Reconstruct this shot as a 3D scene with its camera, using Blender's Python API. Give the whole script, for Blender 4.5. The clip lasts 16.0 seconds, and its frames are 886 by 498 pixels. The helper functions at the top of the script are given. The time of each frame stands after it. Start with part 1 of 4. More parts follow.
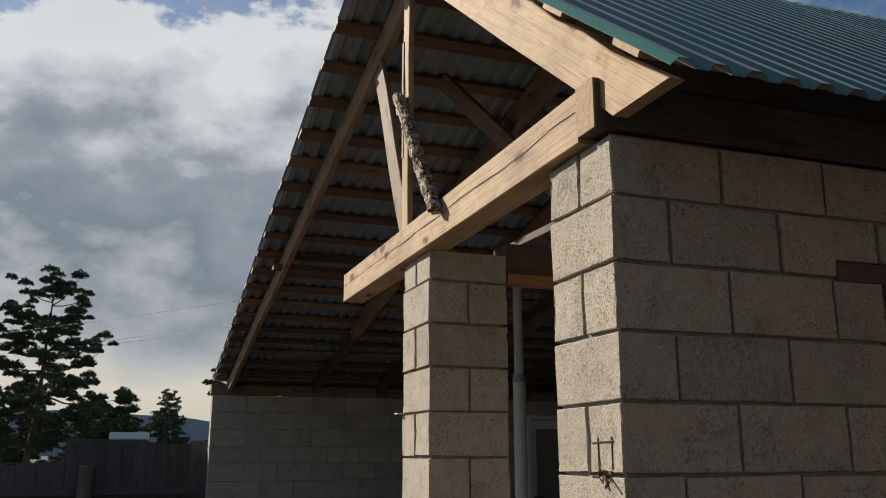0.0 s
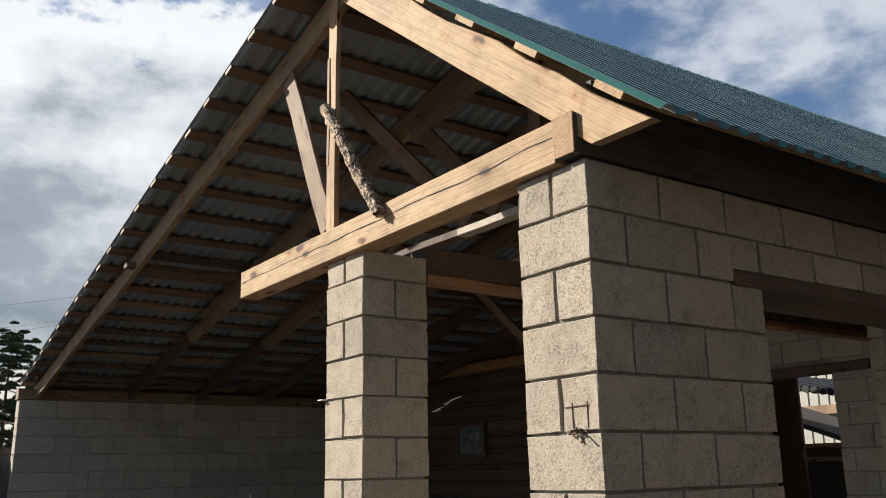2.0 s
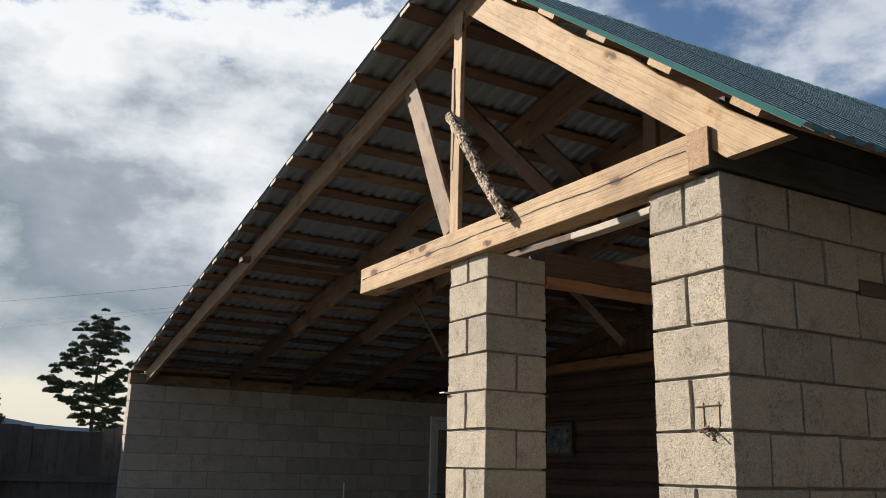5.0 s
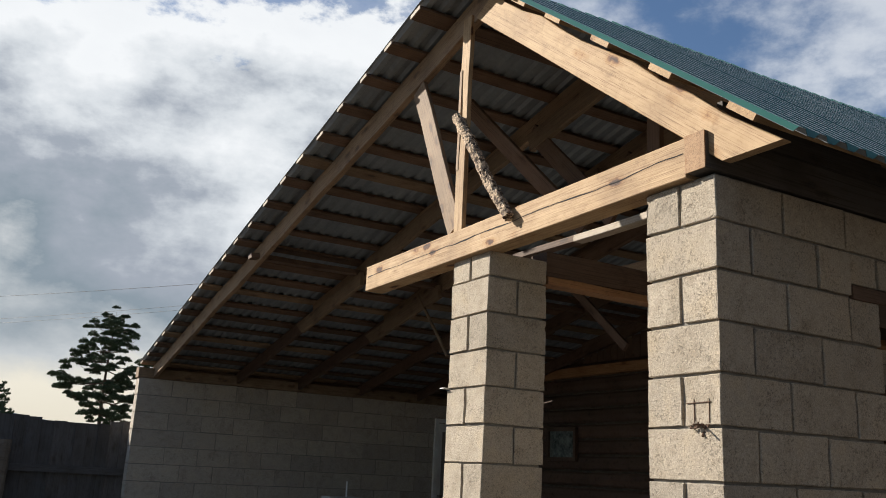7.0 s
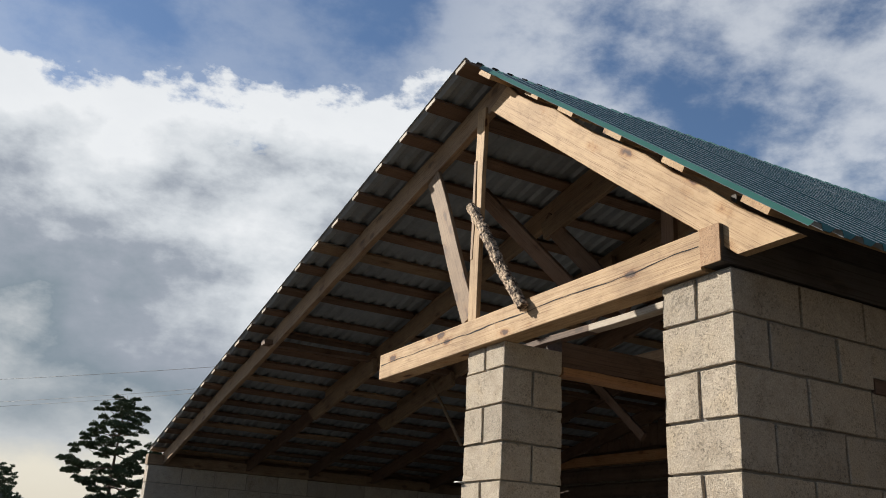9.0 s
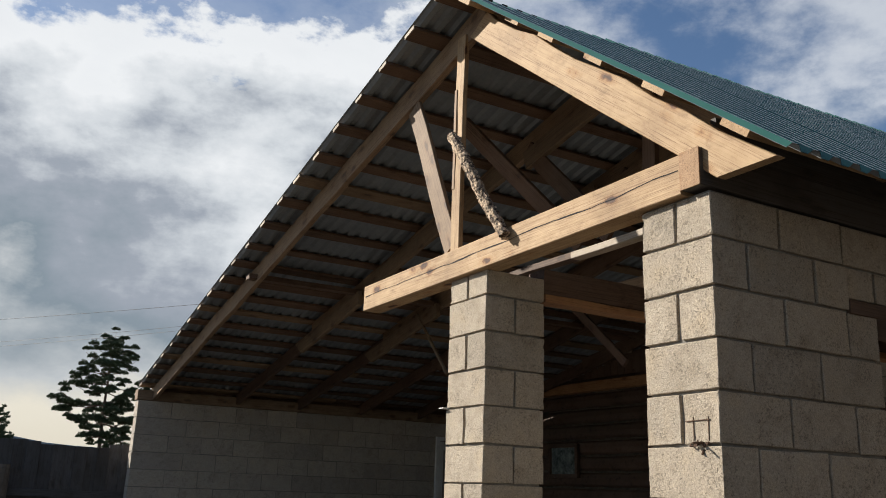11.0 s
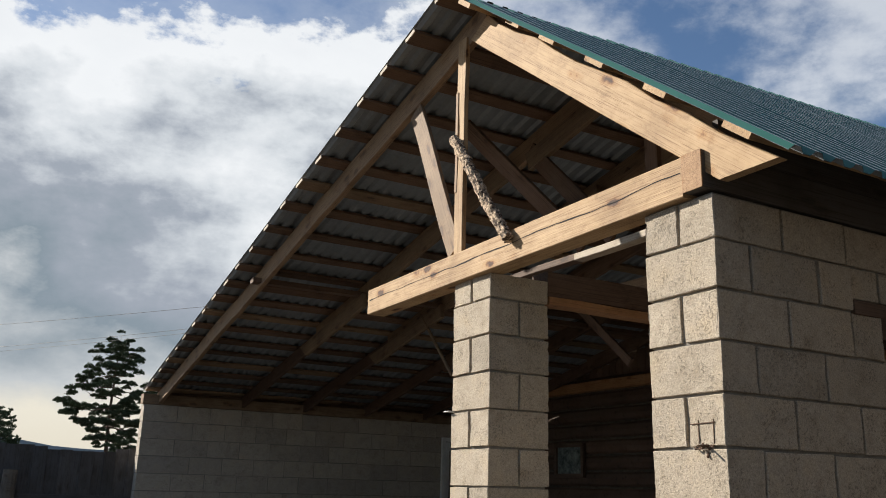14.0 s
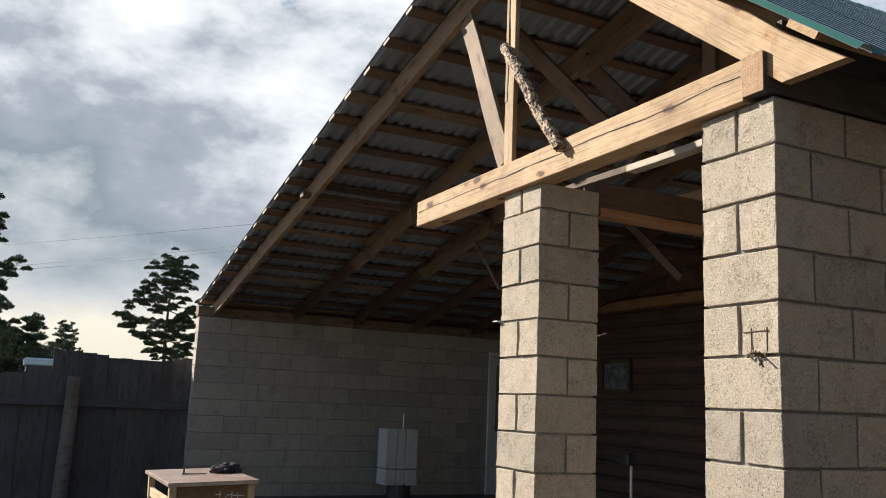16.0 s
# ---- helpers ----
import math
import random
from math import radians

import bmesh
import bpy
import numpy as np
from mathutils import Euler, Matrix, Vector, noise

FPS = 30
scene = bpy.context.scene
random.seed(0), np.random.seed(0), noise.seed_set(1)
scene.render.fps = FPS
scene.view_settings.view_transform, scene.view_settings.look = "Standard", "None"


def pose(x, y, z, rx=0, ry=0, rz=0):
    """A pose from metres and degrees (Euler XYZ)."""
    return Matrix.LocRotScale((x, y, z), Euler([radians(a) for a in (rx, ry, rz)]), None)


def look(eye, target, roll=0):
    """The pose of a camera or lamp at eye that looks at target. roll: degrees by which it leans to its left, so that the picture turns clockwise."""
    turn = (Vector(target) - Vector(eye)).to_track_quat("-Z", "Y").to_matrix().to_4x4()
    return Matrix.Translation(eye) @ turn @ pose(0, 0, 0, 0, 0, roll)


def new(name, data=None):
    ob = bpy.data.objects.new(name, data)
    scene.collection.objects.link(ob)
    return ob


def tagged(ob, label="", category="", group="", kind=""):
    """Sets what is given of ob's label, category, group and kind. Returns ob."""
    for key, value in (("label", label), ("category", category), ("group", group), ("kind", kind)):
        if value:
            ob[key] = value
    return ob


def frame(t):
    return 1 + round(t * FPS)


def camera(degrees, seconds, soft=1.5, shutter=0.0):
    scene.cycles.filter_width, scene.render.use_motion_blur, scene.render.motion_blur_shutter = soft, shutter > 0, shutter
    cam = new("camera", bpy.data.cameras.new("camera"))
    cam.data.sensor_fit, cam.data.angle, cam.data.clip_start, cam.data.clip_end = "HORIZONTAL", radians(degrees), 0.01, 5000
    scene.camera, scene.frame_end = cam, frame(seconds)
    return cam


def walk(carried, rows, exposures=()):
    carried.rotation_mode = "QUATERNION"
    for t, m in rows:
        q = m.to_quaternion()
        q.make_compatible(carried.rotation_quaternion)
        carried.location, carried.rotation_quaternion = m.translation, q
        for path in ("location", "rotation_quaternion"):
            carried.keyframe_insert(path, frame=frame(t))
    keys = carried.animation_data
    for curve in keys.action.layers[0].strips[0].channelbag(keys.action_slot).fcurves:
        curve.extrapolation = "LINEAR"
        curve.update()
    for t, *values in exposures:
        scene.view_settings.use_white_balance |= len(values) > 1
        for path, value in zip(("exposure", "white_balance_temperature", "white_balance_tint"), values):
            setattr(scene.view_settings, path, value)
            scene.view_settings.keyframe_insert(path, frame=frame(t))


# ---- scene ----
cam = camera(53.8, 16.0, soft=1.0)
PATH = [
    (0, (-1.301, -2.122, 1.659), (-0.631, -0.294, 2.116), -0.1),
    (0.5, (-1.581, -2.048, 1.585), (-0.701, -0.309, 2.036), -0.1),
    (1, (-1.761, -2.101, 1.572), (-0.858, -0.361, 1.968), 0.4),
    (1.5, (-1.942, -2.169, 1.55), (-0.947, -0.489, 1.984), -0.5),
    (2, (-2.175, -2.16, 1.486), (-1.053, -0.578, 1.975), -1.1),
    (2.5, (-2.269, -2.167, 1.501), (-1.221, -0.542, 2.012), 0.7),
    (3, (-2.303, -2.224, 1.468), (-1.4, -0.499, 1.926), 1.2),
    (3.5, (-2.342, -2.195, 1.439), (-1.453, -0.453, 1.858), 0.7),
    (4, (-2.451, -2.142, 1.437), (-1.417, -0.5, 1.922), -0.1),
    (4.5, (-2.515, -2.137, 1.443), (-1.487, -0.49, 1.923), 0.4),
    (4.7, (-2.522, -2.171, 1.45), (-1.527, -0.504, 1.931), 0.9),
    (7, (-2.524, -2.304, 1.384), (-1.567, -0.62, 1.881), 2.9),
    (7.5, (-2.532, -2.309, 1.424), (-1.62, -0.635, 2.029), 3.0),
    (8, (-2.543, -2.31, 1.433), (-1.648, -0.654, 2.109), 3.1),
    (8.5, (-2.538, -2.308, 1.434), (-1.647, -0.654, 2.121), 3.3),
    (9, (-2.533, -2.304, 1.425), (-1.638, -0.648, 2.1), 3.4),
    (9.5, (-2.526, -2.307, 1.412), (-1.621, -0.647, 2.067), 3.2),
    (10, (-2.523, -2.311, 1.4), (-1.593, -0.642, 1.993), 2.5),
    (10.2, (-2.508, -2.305, 1.394), (-1.573, -0.632, 1.964), 2.5),
    (12.5, (-2.522, -2.32, 1.421), (-1.55, -0.649, 1.934), 1.2),
    (13, (-2.517, -2.317, 1.42), (-1.556, -0.646, 1.953), 1.3),
    (13.5, (-2.515, -2.323, 1.428), (-1.561, -0.65, 1.965), 1.2),
    (14, (-2.514, -2.318, 1.425), (-1.569, -0.638, 1.956), 1.5),
    (14.5, (-2.513, -2.309, 1.423), (-1.59, -0.614, 1.948), 1.8),
    (15, (-2.521, -2.308, 1.436), (-1.625, -0.594, 1.946), 2.2),
    (15.5, (-2.511, -2.294, 1.382), (-1.626, -0.544, 1.775), 2.5),
    (16, (-2.51, -2.287, 1.376), (-1.636, -0.523, 1.725), 2.4),
]
walk(cam, [(t, look(eye, target, roll)) for t, eye, target, roll in PATH],
     exposures=[(0.0, 0.40), (0.25, 0.55), (0.6, 0.86), (1.0, 0.90), (1.6, 0.87), (2.6, 0.83), (3.2, 0.82), (7.0, 0.80), (8.0, 0.70), (10.2, 0.67), (12.3, 0.78), (15.0, 0.76), (15.5, 0.76), (16.0, 1.00)])

# ---- light ----
world = bpy.data.worlds.new("world")
scene.world = world
world.use_nodes = True
SUN_EL, SUN_FROM = radians(30), Vector((-0.64, 0.77, 0)).normalized()
to_sun = Vector((SUN_FROM.x * math.cos(SUN_EL), SUN_FROM.y * math.cos(SUN_EL), math.sin(SUN_EL)))


def build_sky():
    nt = world.node_tree
    nt.nodes.clear()
    N, L = nt.nodes.new, nt.links.new

    def math_node(op, a, b=None, clamp=False):
        n = N("ShaderNodeMath")
        n.operation, n.use_clamp = op, clamp
        for k, v in enumerate((a, b)):
            if v is None:
                continue
            if isinstance(v, (int, float)):
                n.inputs[k].default_value = v
            else:
                L(v, n.inputs[k])
        return n.outputs[0]

    def noise_node(vec, scale, detail, rough):
        n = N("ShaderNodeTexNoise")
        n.inputs["Scale"].default_value, n.inputs["Detail"].default_value, n.inputs["Roughness"].default_value = scale, detail, rough
        L(vec, n.inputs["Vector"])
        return n.outputs["Fac"]

    co = N("ShaderNodeTexCoord").outputs["Generated"]
    sep = N("ShaderNodeSeparateXYZ")
    L(co, sep.inputs[0])
    z = math_node("MAXIMUM", sep.outputs["Z"], 0.0)
    # flattened coordinates: clouds lie in layers, so they are wider than high
    flat = N("ShaderNodeVectorMath")
    flat.operation = "MULTIPLY"
    flat.inputs[1].default_value = (1.0, 1.0, 1.7)
    L(co, flat.inputs[0])
    shift = N("ShaderNodeVectorMath")
    shift.operation = "ADD"
    shift.inputs[1].default_value = CLOUD_SHIFT
    L(flat.outputs[0], shift.inputs[0])
    cv = shift.outputs[0]
    big, mid, fine = noise_node(cv, 2.6, 8, 0.55), noise_node(cv, 6.5, 8, 0.6), noise_node(cv, 17, 6, 0.6)
    sky = N("ShaderNodeTexSky")
    sky.sky_type, sky.sun_disc, sky.ozone_density, sky.dust_density = "NISHITA", False, 4.0, 0.4
    sky.sun_elevation, sky.sun_rotation = SUN_EL, math.atan2(SUN_FROM.x, SUN_FROM.y)
    blue = N("ShaderNodeVectorMath")
    blue.operation = "SCALE"
    blue.inputs["Scale"].default_value = SKY_STRENGTH
    L(sky.outputs[0], blue.inputs[0])
    # cover: closed bank low in the sky, breaking up higher and to the east
    lump = math_node("ADD", math_node("MULTIPLY", math_node("SUBTRACT", big, 0.5), 1.1), math_node("MULTIPLY", math_node("SUBTRACT", mid, 0.5), 0.75))
    lump = math_node("ADD", lump, math_node("MULTIPLY", math_node("SUBTRACT", fine, 0.5), 0.35))
    open_south = math_node("MULTIPLY", math_node("MAXIMUM", math_node("SUBTRACT", 0.42, sep.outputs["Y"]), 0.0), 0.9)
    height = math_node("ADD", math_node("ADD", math_node("ADD", z, math_node("MULTIPLY", sep.outputs["X"], -0.13)), math_node("MULTIPLY", math_node("MAXIMUM", math_node("SUBTRACT", sep.outputs["X"], 0.46), 0.0), 0.9)), open_south)
    cover = math_node("ADD", math_node("MULTIPLY", math_node("SUBTRACT", BANK_TOP, height), 4.2), lump)
    mask = N("ShaderNodeMapRange")
    mask.interpolation_type = "SMOOTHSTEP"
    mask.inputs["From Min"].default_value, mask.inputs["From Max"].default_value = -0.02, 0.09
    L(cover, mask.inputs["Value"])
    wisp = N("ShaderNodeMapRange")
    wisp.interpolation_type = "SMOOTHSTEP"
    wisp.inputs["From Min"].default_value, wisp.inputs["From Max"].default_value, wisp.inputs["To Max"].default_value = 0.40, 0.60, 0.66
    L(math_node("ADD", math_node("MULTIPLY", mid, 0.6), math_node("MULTIPLY", big, 0.42)), wisp.inputs["Value"])
    # thin veils spread eastwards; the sky over the bank's top is nearly clear
    veil = N("ShaderNodeMapRange")
    veil.interpolation_type = "SMOOTHSTEP"
    veil.inputs["From Min"].default_value, veil.inputs["From Max"].default_value, veil.inputs["To Min"].default_value = 0.25, 0.52, 0.35
    L(sep.outputs["X"], veil.inputs["Value"])
    thin = math_node("MULTIPLY", wisp.outputs[0], veil.outputs[0])
    total = math_node("MAXIMUM", mask.outputs[0], thin)
    # shade of the clouds by height, broken up by their own lumps
    lum = N("ShaderNodeValToRGB")
    stops = [(0.0, (0.95, 0.87, 0.71)), (0.08, (1.06, 1.00, 0.85)), (0.13, (0.70, 0.74, 0.77)), (0.20, (0.32, 0.395, 0.46)),
             (0.29, (0.46, 0.51, 0.59)), (0.37, (0.86, 0.91, 0.96)), (0.45, (1.12, 1.15, 1.18)), (1.0, (0.82, 0.87, 0.94))]
    el = lum.color_ramp.elements
    el[0].position, el[0].color = stops[0][0], (*stops[0][1], 1)
    el[1].position, el[1].color = stops[-1][0], (*stops[-1][1], 1)
    for p, c in stops[1:-1]:
        e = el.new(p)
        e.color = (*c, 1)
    amount = math_node("MULTIPLY", math_node("SUBTRACT", math_node("ADD", math_node("MULTIPLY", big, 0.6), math_node("MULTIPLY", mid, 0.4)), 0.5), 1.15)
    damp = math_node("MULTIPLY", z, 3.5, clamp=True)
    L(math_node("ADD", z, math_node("MULTIPLY", amount, damp)), lum.inputs["Fac"])
    mix = N("ShaderNodeMix")
    mix.data_type = "RGBA"
    L(total, mix.inputs["Factor"])
    L(blue.outputs[0], mix.inputs[6])
    L(lum.outputs[0], mix.inputs[7])
    bg = N("ShaderNodeBackground")
    L(mix.outputs[2], bg.inputs["Color"])
    bg.inputs["Strength"].default_value = 0.47
    out = N("ShaderNodeOutputWorld")
    L(bg.outputs[0], out.inputs[0])


CLOUD_SHIFT, BANK_TOP, SKY_STRENGTH = (3.1, 0.4, 1.7), 0.444, 0.135
build_sky()
lamp = bpy.data.lights.new("sun", "SUN")
lamp.energy, lamp.angle, lamp.color = 5.0, radians(0.6), (1.0, 0.93, 0.82)
sun = new("sun", lamp)
sun.matrix_world = look(to_sun * 60, (0, 0, 0))


# ---- materials ----
def material(name, rough=0.8, metal=0.0):
    m = bpy.data.materials.new(name)
    m.use_nodes = True
    bsdf = m.node_tree.nodes["Principled BSDF"]
    bsdf.inputs["Roughness"].default_value, bsdf.inputs["Metallic"].default_value = rough, metal
    return m, m.node_tree, bsdf


def node(nt, kind, **values):
    n = nt.nodes.new(kind)
    for k, v in values.items():
        n.inputs[k.replace("_", " ")].default_value = v
    return n


def ramp(nt, fac, stops):
    r = nt.nodes.new("ShaderNodeValToRGB")
    el = r.color_ramp.elements
    el[0].position, el[0].color = stops[0][0], (*stops[0][1], 1)
    el[1].position, el[1].color = stops[-1][0], (*stops[-1][1], 1)
    for p, c in stops[1:-1]:
        e = el.new(p)
        e.color = (*c, 1)
    nt.links.new(fac, r.inputs["Fac"])
    return r.outputs["Color"]


def mixed(nt, a, b, fac, how="MIX"):
    m = nt.nodes.new("ShaderNodeMix")
    m.data_type, m.blend_type = "RGBA", how
    for k, v in ((0, fac), (6, a), (7, b)):
        if isinstance(v, (int, float)):
            m.inputs[k].default_value = v
        elif isinstance(v, tuple):
            m.inputs[k].default_value = (*v, 1)
        else:
            nt.links.new(v, m.inputs[k])
    return m.outputs[2]


def coords(nt, scale=(1, 1, 1), shuffle=True):
    """Object coordinates, moved by the object's random number so that alike pieces differ."""
    tc = nt.nodes.new("ShaderNodeTexCoord")
    mp = nt.nodes.new("ShaderNodeMapping")
    mp.inputs["Scale"].default_value = scale
    nt.links.new(tc.outputs["Object"], mp.inputs["Vector"])
    if shuffle:
        info = nt.nodes.new("ShaderNodeObjectInfo")
        mul = nt.nodes.new("ShaderNodeVectorMath")
        mul.operation = "SCALE"
        mul.inputs[0].default_value = (37.0, 91.0, 53.0)
        nt.links.new(info.outputs["Random"], mul.inputs["Scale"])
        nt.links.new(mul.outputs[0], mp.inputs["Location"])
        return mp.outputs[0], info.outputs["Random"]
    return mp.outputs[0], None


def bump(nt, bsdf, height, strength, distance):
    b = node(nt, "ShaderNodeBump", Strength=strength, Distance=distance)
    nt.links.new(height, b.inputs["Height"])
    nt.links.new(b.outputs[0], bsdf.inputs["Normal"])


def concrete(name, base, spread=0.16):
    """Lightweight-aggregate block: pale crushed grains with open pores between them."""
    m, nt, bsdf = material(name, 0.95)
    v, rnd = coords(nt)
    fine = node(nt, "ShaderNodeTexNoise", Scale=210.0, Detail=3.0, Roughness=0.7)
    grain = node(nt, "ShaderNodeTexNoise", Scale=125.0, Detail=3.0, Roughness=0.6)
    stain = node(nt, "ShaderNodeTexNoise", Scale=6.0, Detail=5.0, Roughness=0.65)
    cloud = node(nt, "ShaderNodeTexNoise", Scale=24.0, Detail=3.0, Roughness=0.6)
    pits = node(nt, "ShaderNodeTexNoise", Scale=92.0, Detail=3.0, Roughness=0.62)
    dense = node(nt, "ShaderNodeTexNoise", Scale=9.0, Detail=2.0)
    for n in (fine, grain, stain, cloud, pits, dense):
        nt.links.new(v, n.inputs["Vector"])
    c = lambda k: tuple(min(1, k * x) for x in base)
    col = ramp(nt, fine.outputs["Fac"], [(0.32, c(0.78)), (0.5, c(1.0)), (0.70, c(1.20))])
    col = mixed(nt, col, ramp(nt, grain.outputs["Fac"], [(0.34, (0.82, 0.81, 0.79)), (0.5, (1, 1, 1)), (0.66, (1.14, 1.12, 1.08))]), 1.0, "MULTIPLY")
    col = mixed(nt, col, ramp(nt, stain.outputs["Fac"], [(0.30, (0.84, 0.82, 0.79)), (0.5, (1, 1, 1)), (0.7, (1.03, 0.99, 0.92))]), 1.0, "MULTIPLY")
    col = mixed(nt, col, ramp(nt, cloud.outputs["Fac"], [(0.34, (0.93, 0.925, 0.92)), (0.6, (1, 1, 1))]), 1.0, "MULTIPLY")
    # pores crowd together in places
    sub = nt.nodes.new("ShaderNodeMath")
    sub.operation = "MULTIPLY_ADD"
    sub.inputs[1].default_value, sub.inputs[2].default_value = -0.34, 0.17
    nt.links.new(dense.outputs["Fac"], sub.inputs[0])
    add = nt.nodes.new("ShaderNodeMath")
    nt.links.new(pits.outputs["Fac"], add.inputs[0])
    nt.links.new(sub.outputs[0], add.inputs[1])
    pit = ramp(nt, add.outputs[0], [(0.365, (0.20, 0.19, 0.17)), (0.41, (1, 1, 1))])
    col = mixed(nt, col, pit, 0.42, "MULTIPLY")
    tone = ramp(nt, rnd, [(0.0, (1 - spread, 1 - spread, 1 - spread)), (0.5, (1, 0.985, 0.96)), (1.0, (1.06, 1.05, 1.03))])
    col = mixed(nt, col, tone, 1.0, "MULTIPLY")
    nt.links.new(col, bsdf.inputs["Base Color"])
    h = mixed(nt, mixed(nt, fine.outputs["Fac"], grain.outputs["Fac"], 0.45), pit, 0.85, "MULTIPLY")
    bump(nt, bsdf, h, 1.0, 0.0058)
    return m


def wood(name, light, dark, knots=0.7, rough=0.75, grey=0.0):
    """Sawn timber, its grain along the piece's own x."""
    m, nt, bsdf = material(name, rough)
    v, rnd = coords(nt)
    stretch = nt.nodes.new("ShaderNodeMapping")
    stretch.inputs["Scale"].default_value = (0.7, 30.0, 30.0)
    nt.links.new(v, stretch.inputs["Vector"])
    warp = node(nt, "ShaderNodeTexNoise", Scale=2.4, Detail=3.0)
    nt.links.new(v, warp.inputs["Vector"])
    grain = node(nt, "ShaderNodeTexNoise", Scale=3.2, Detail=6.0, Roughness=0.62, Distortion=0.5)
    nt.links.new(stretch.outputs[0], grain.inputs["Vector"])
    col = ramp(nt, grain.outputs["Fac"], [(0.22, dark), (0.42, tuple(0.2 * p + 0.8 * q for p, q in zip(dark, light))), (0.58, light), (0.80, tuple(min(1, 1.10 * x) for x in light))])
    stain = ramp(nt, warp.outputs["Fac"], [(0.28, (0.50, 0.44, 0.38)), (0.44, (0.86, 0.83, 0.79)), (0.58, (1, 1, 1))])
    col = mixed(nt, col, stain, 0.7, "MULTIPLY")
    # weather marks: small drawn-out smudges and specks of dirt
    smear = nt.nodes.new("ShaderNodeMapping")
    smear.inputs["Scale"].default_value = (1.0, 1.7, 1.7)
    nt.links.new(v, smear.inputs["Vector"])
    smudge = node(nt, "ShaderNodeTexNoise", Scale=9.0, Detail=8.0, Roughness=0.7, Distortion=0.4)
    nt.links.new(smear.outputs[0], smudge.inputs["Vector"])
    col = mixed(nt, col, ramp(nt, smudge.outputs["Fac"], [(0.30, (0.42, 0.34, 0.27)), (0.45, (0.88, 0.84, 0.79)), (0.56, (1, 1, 1)), (0.72, (1.12, 1.12, 1.10))]), 0.6, "MULTIPLY")
    hair = nt.nodes.new("ShaderNodeMapping")
    hair.inputs["Scale"].default_value = (0.8, 80.0, 80.0)
    nt.links.new(v, hair.inputs["Vector"])
    lines = node(nt, "ShaderNodeTexNoise", Scale=2.6, Detail=3.0, Roughness=0.6, Distortion=0.8)
    nt.links.new(hair.outputs[0], lines.inputs["Vector"])
    col = mixed(nt, col, ramp(nt, lines.outputs["Fac"], [(0.36, (0.42, 0.33, 0.25)), (0.46, (1, 1, 1))]), 0.7, "MULTIPLY")
    kv = nt.nodes.new("ShaderNodeMapping")
    kv.inputs["Scale"].default_value = (3.4, 9.0, 9.0)
    wob = node(nt, "ShaderNodeTexNoise", Scale=22.0, Detail=2.0)
    nt.links.new(v, wob.inputs["Vector"])
    shift = nt.nodes.new("ShaderNodeVectorMath")
    shift.operation = "MULTIPLY_ADD"
    shift.inputs[1].default_value = (0.09, 0.03, 0.03)
    nt.links.new(wob.outputs["Color"], shift.inputs[0])
    nt.links.new(v, shift.inputs[2])
    nt.links.new(shift.outputs[0], kv.inputs["Vector"])
    knot = node(nt, "ShaderNodeTexVoronoi", Scale=1.0)
    nt.links.new(kv.outputs[0], knot.inputs["Vector"])
    kcol = ramp(nt, knot.outputs["Distance"], [(0.10, (0.16, 0.085, 0.045)), (0.15, (0.46, 0.30, 0.18)), (0.19, (0.84, 0.72, 0.57)), (0.34, (1, 1, 1))])
    col = mixed(nt, col, kcol, knots, "MULTIPLY")
    if grey:
        col = mixed(nt, col, (0.30, 0.29, 0.27), grey)
    tone = ramp(nt, rnd, [(0.0, (0.72, 0.70, 0.68)), (1.0, (1.06, 1.0, 0.94))])
    col = mixed(nt, col, tone, 1.0, "MULTIPLY")
    nt.links.new(col, bsdf.inputs["Base Color"])
    bump(nt, bsdf, grain.outputs["Fac"], 0.5, 0.004)
    return m


def mottled(name, a, b, scale, rough=0.9, metal=0.0, depth=0.01, strength=0.4, fine=6.0, band=0.14):
    m, nt, bsdf = material(name, rough, metal)
    v, rnd = coords(nt)
    n1 = node(nt, "ShaderNodeTexNoise", Scale=scale, Detail=6.0, Roughness=0.65)
    n2 = node(nt, "ShaderNodeTexNoise", Scale=scale * fine, Detail=4.0, Roughness=0.6)
    for n in (n1, n2):
        nt.links.new(v, n.inputs["Vector"])
    both = mixed(nt, n1.outputs["Fac"], n2.outputs["Fac"], 0.4)
    col = ramp(nt, both, [(0.5 - band, a), (0.5 + band, b)])
    nt.links.new(col, bsdf.inputs["Base Color"])
    bump(nt, bsdf, both, strength, depth)
    return m


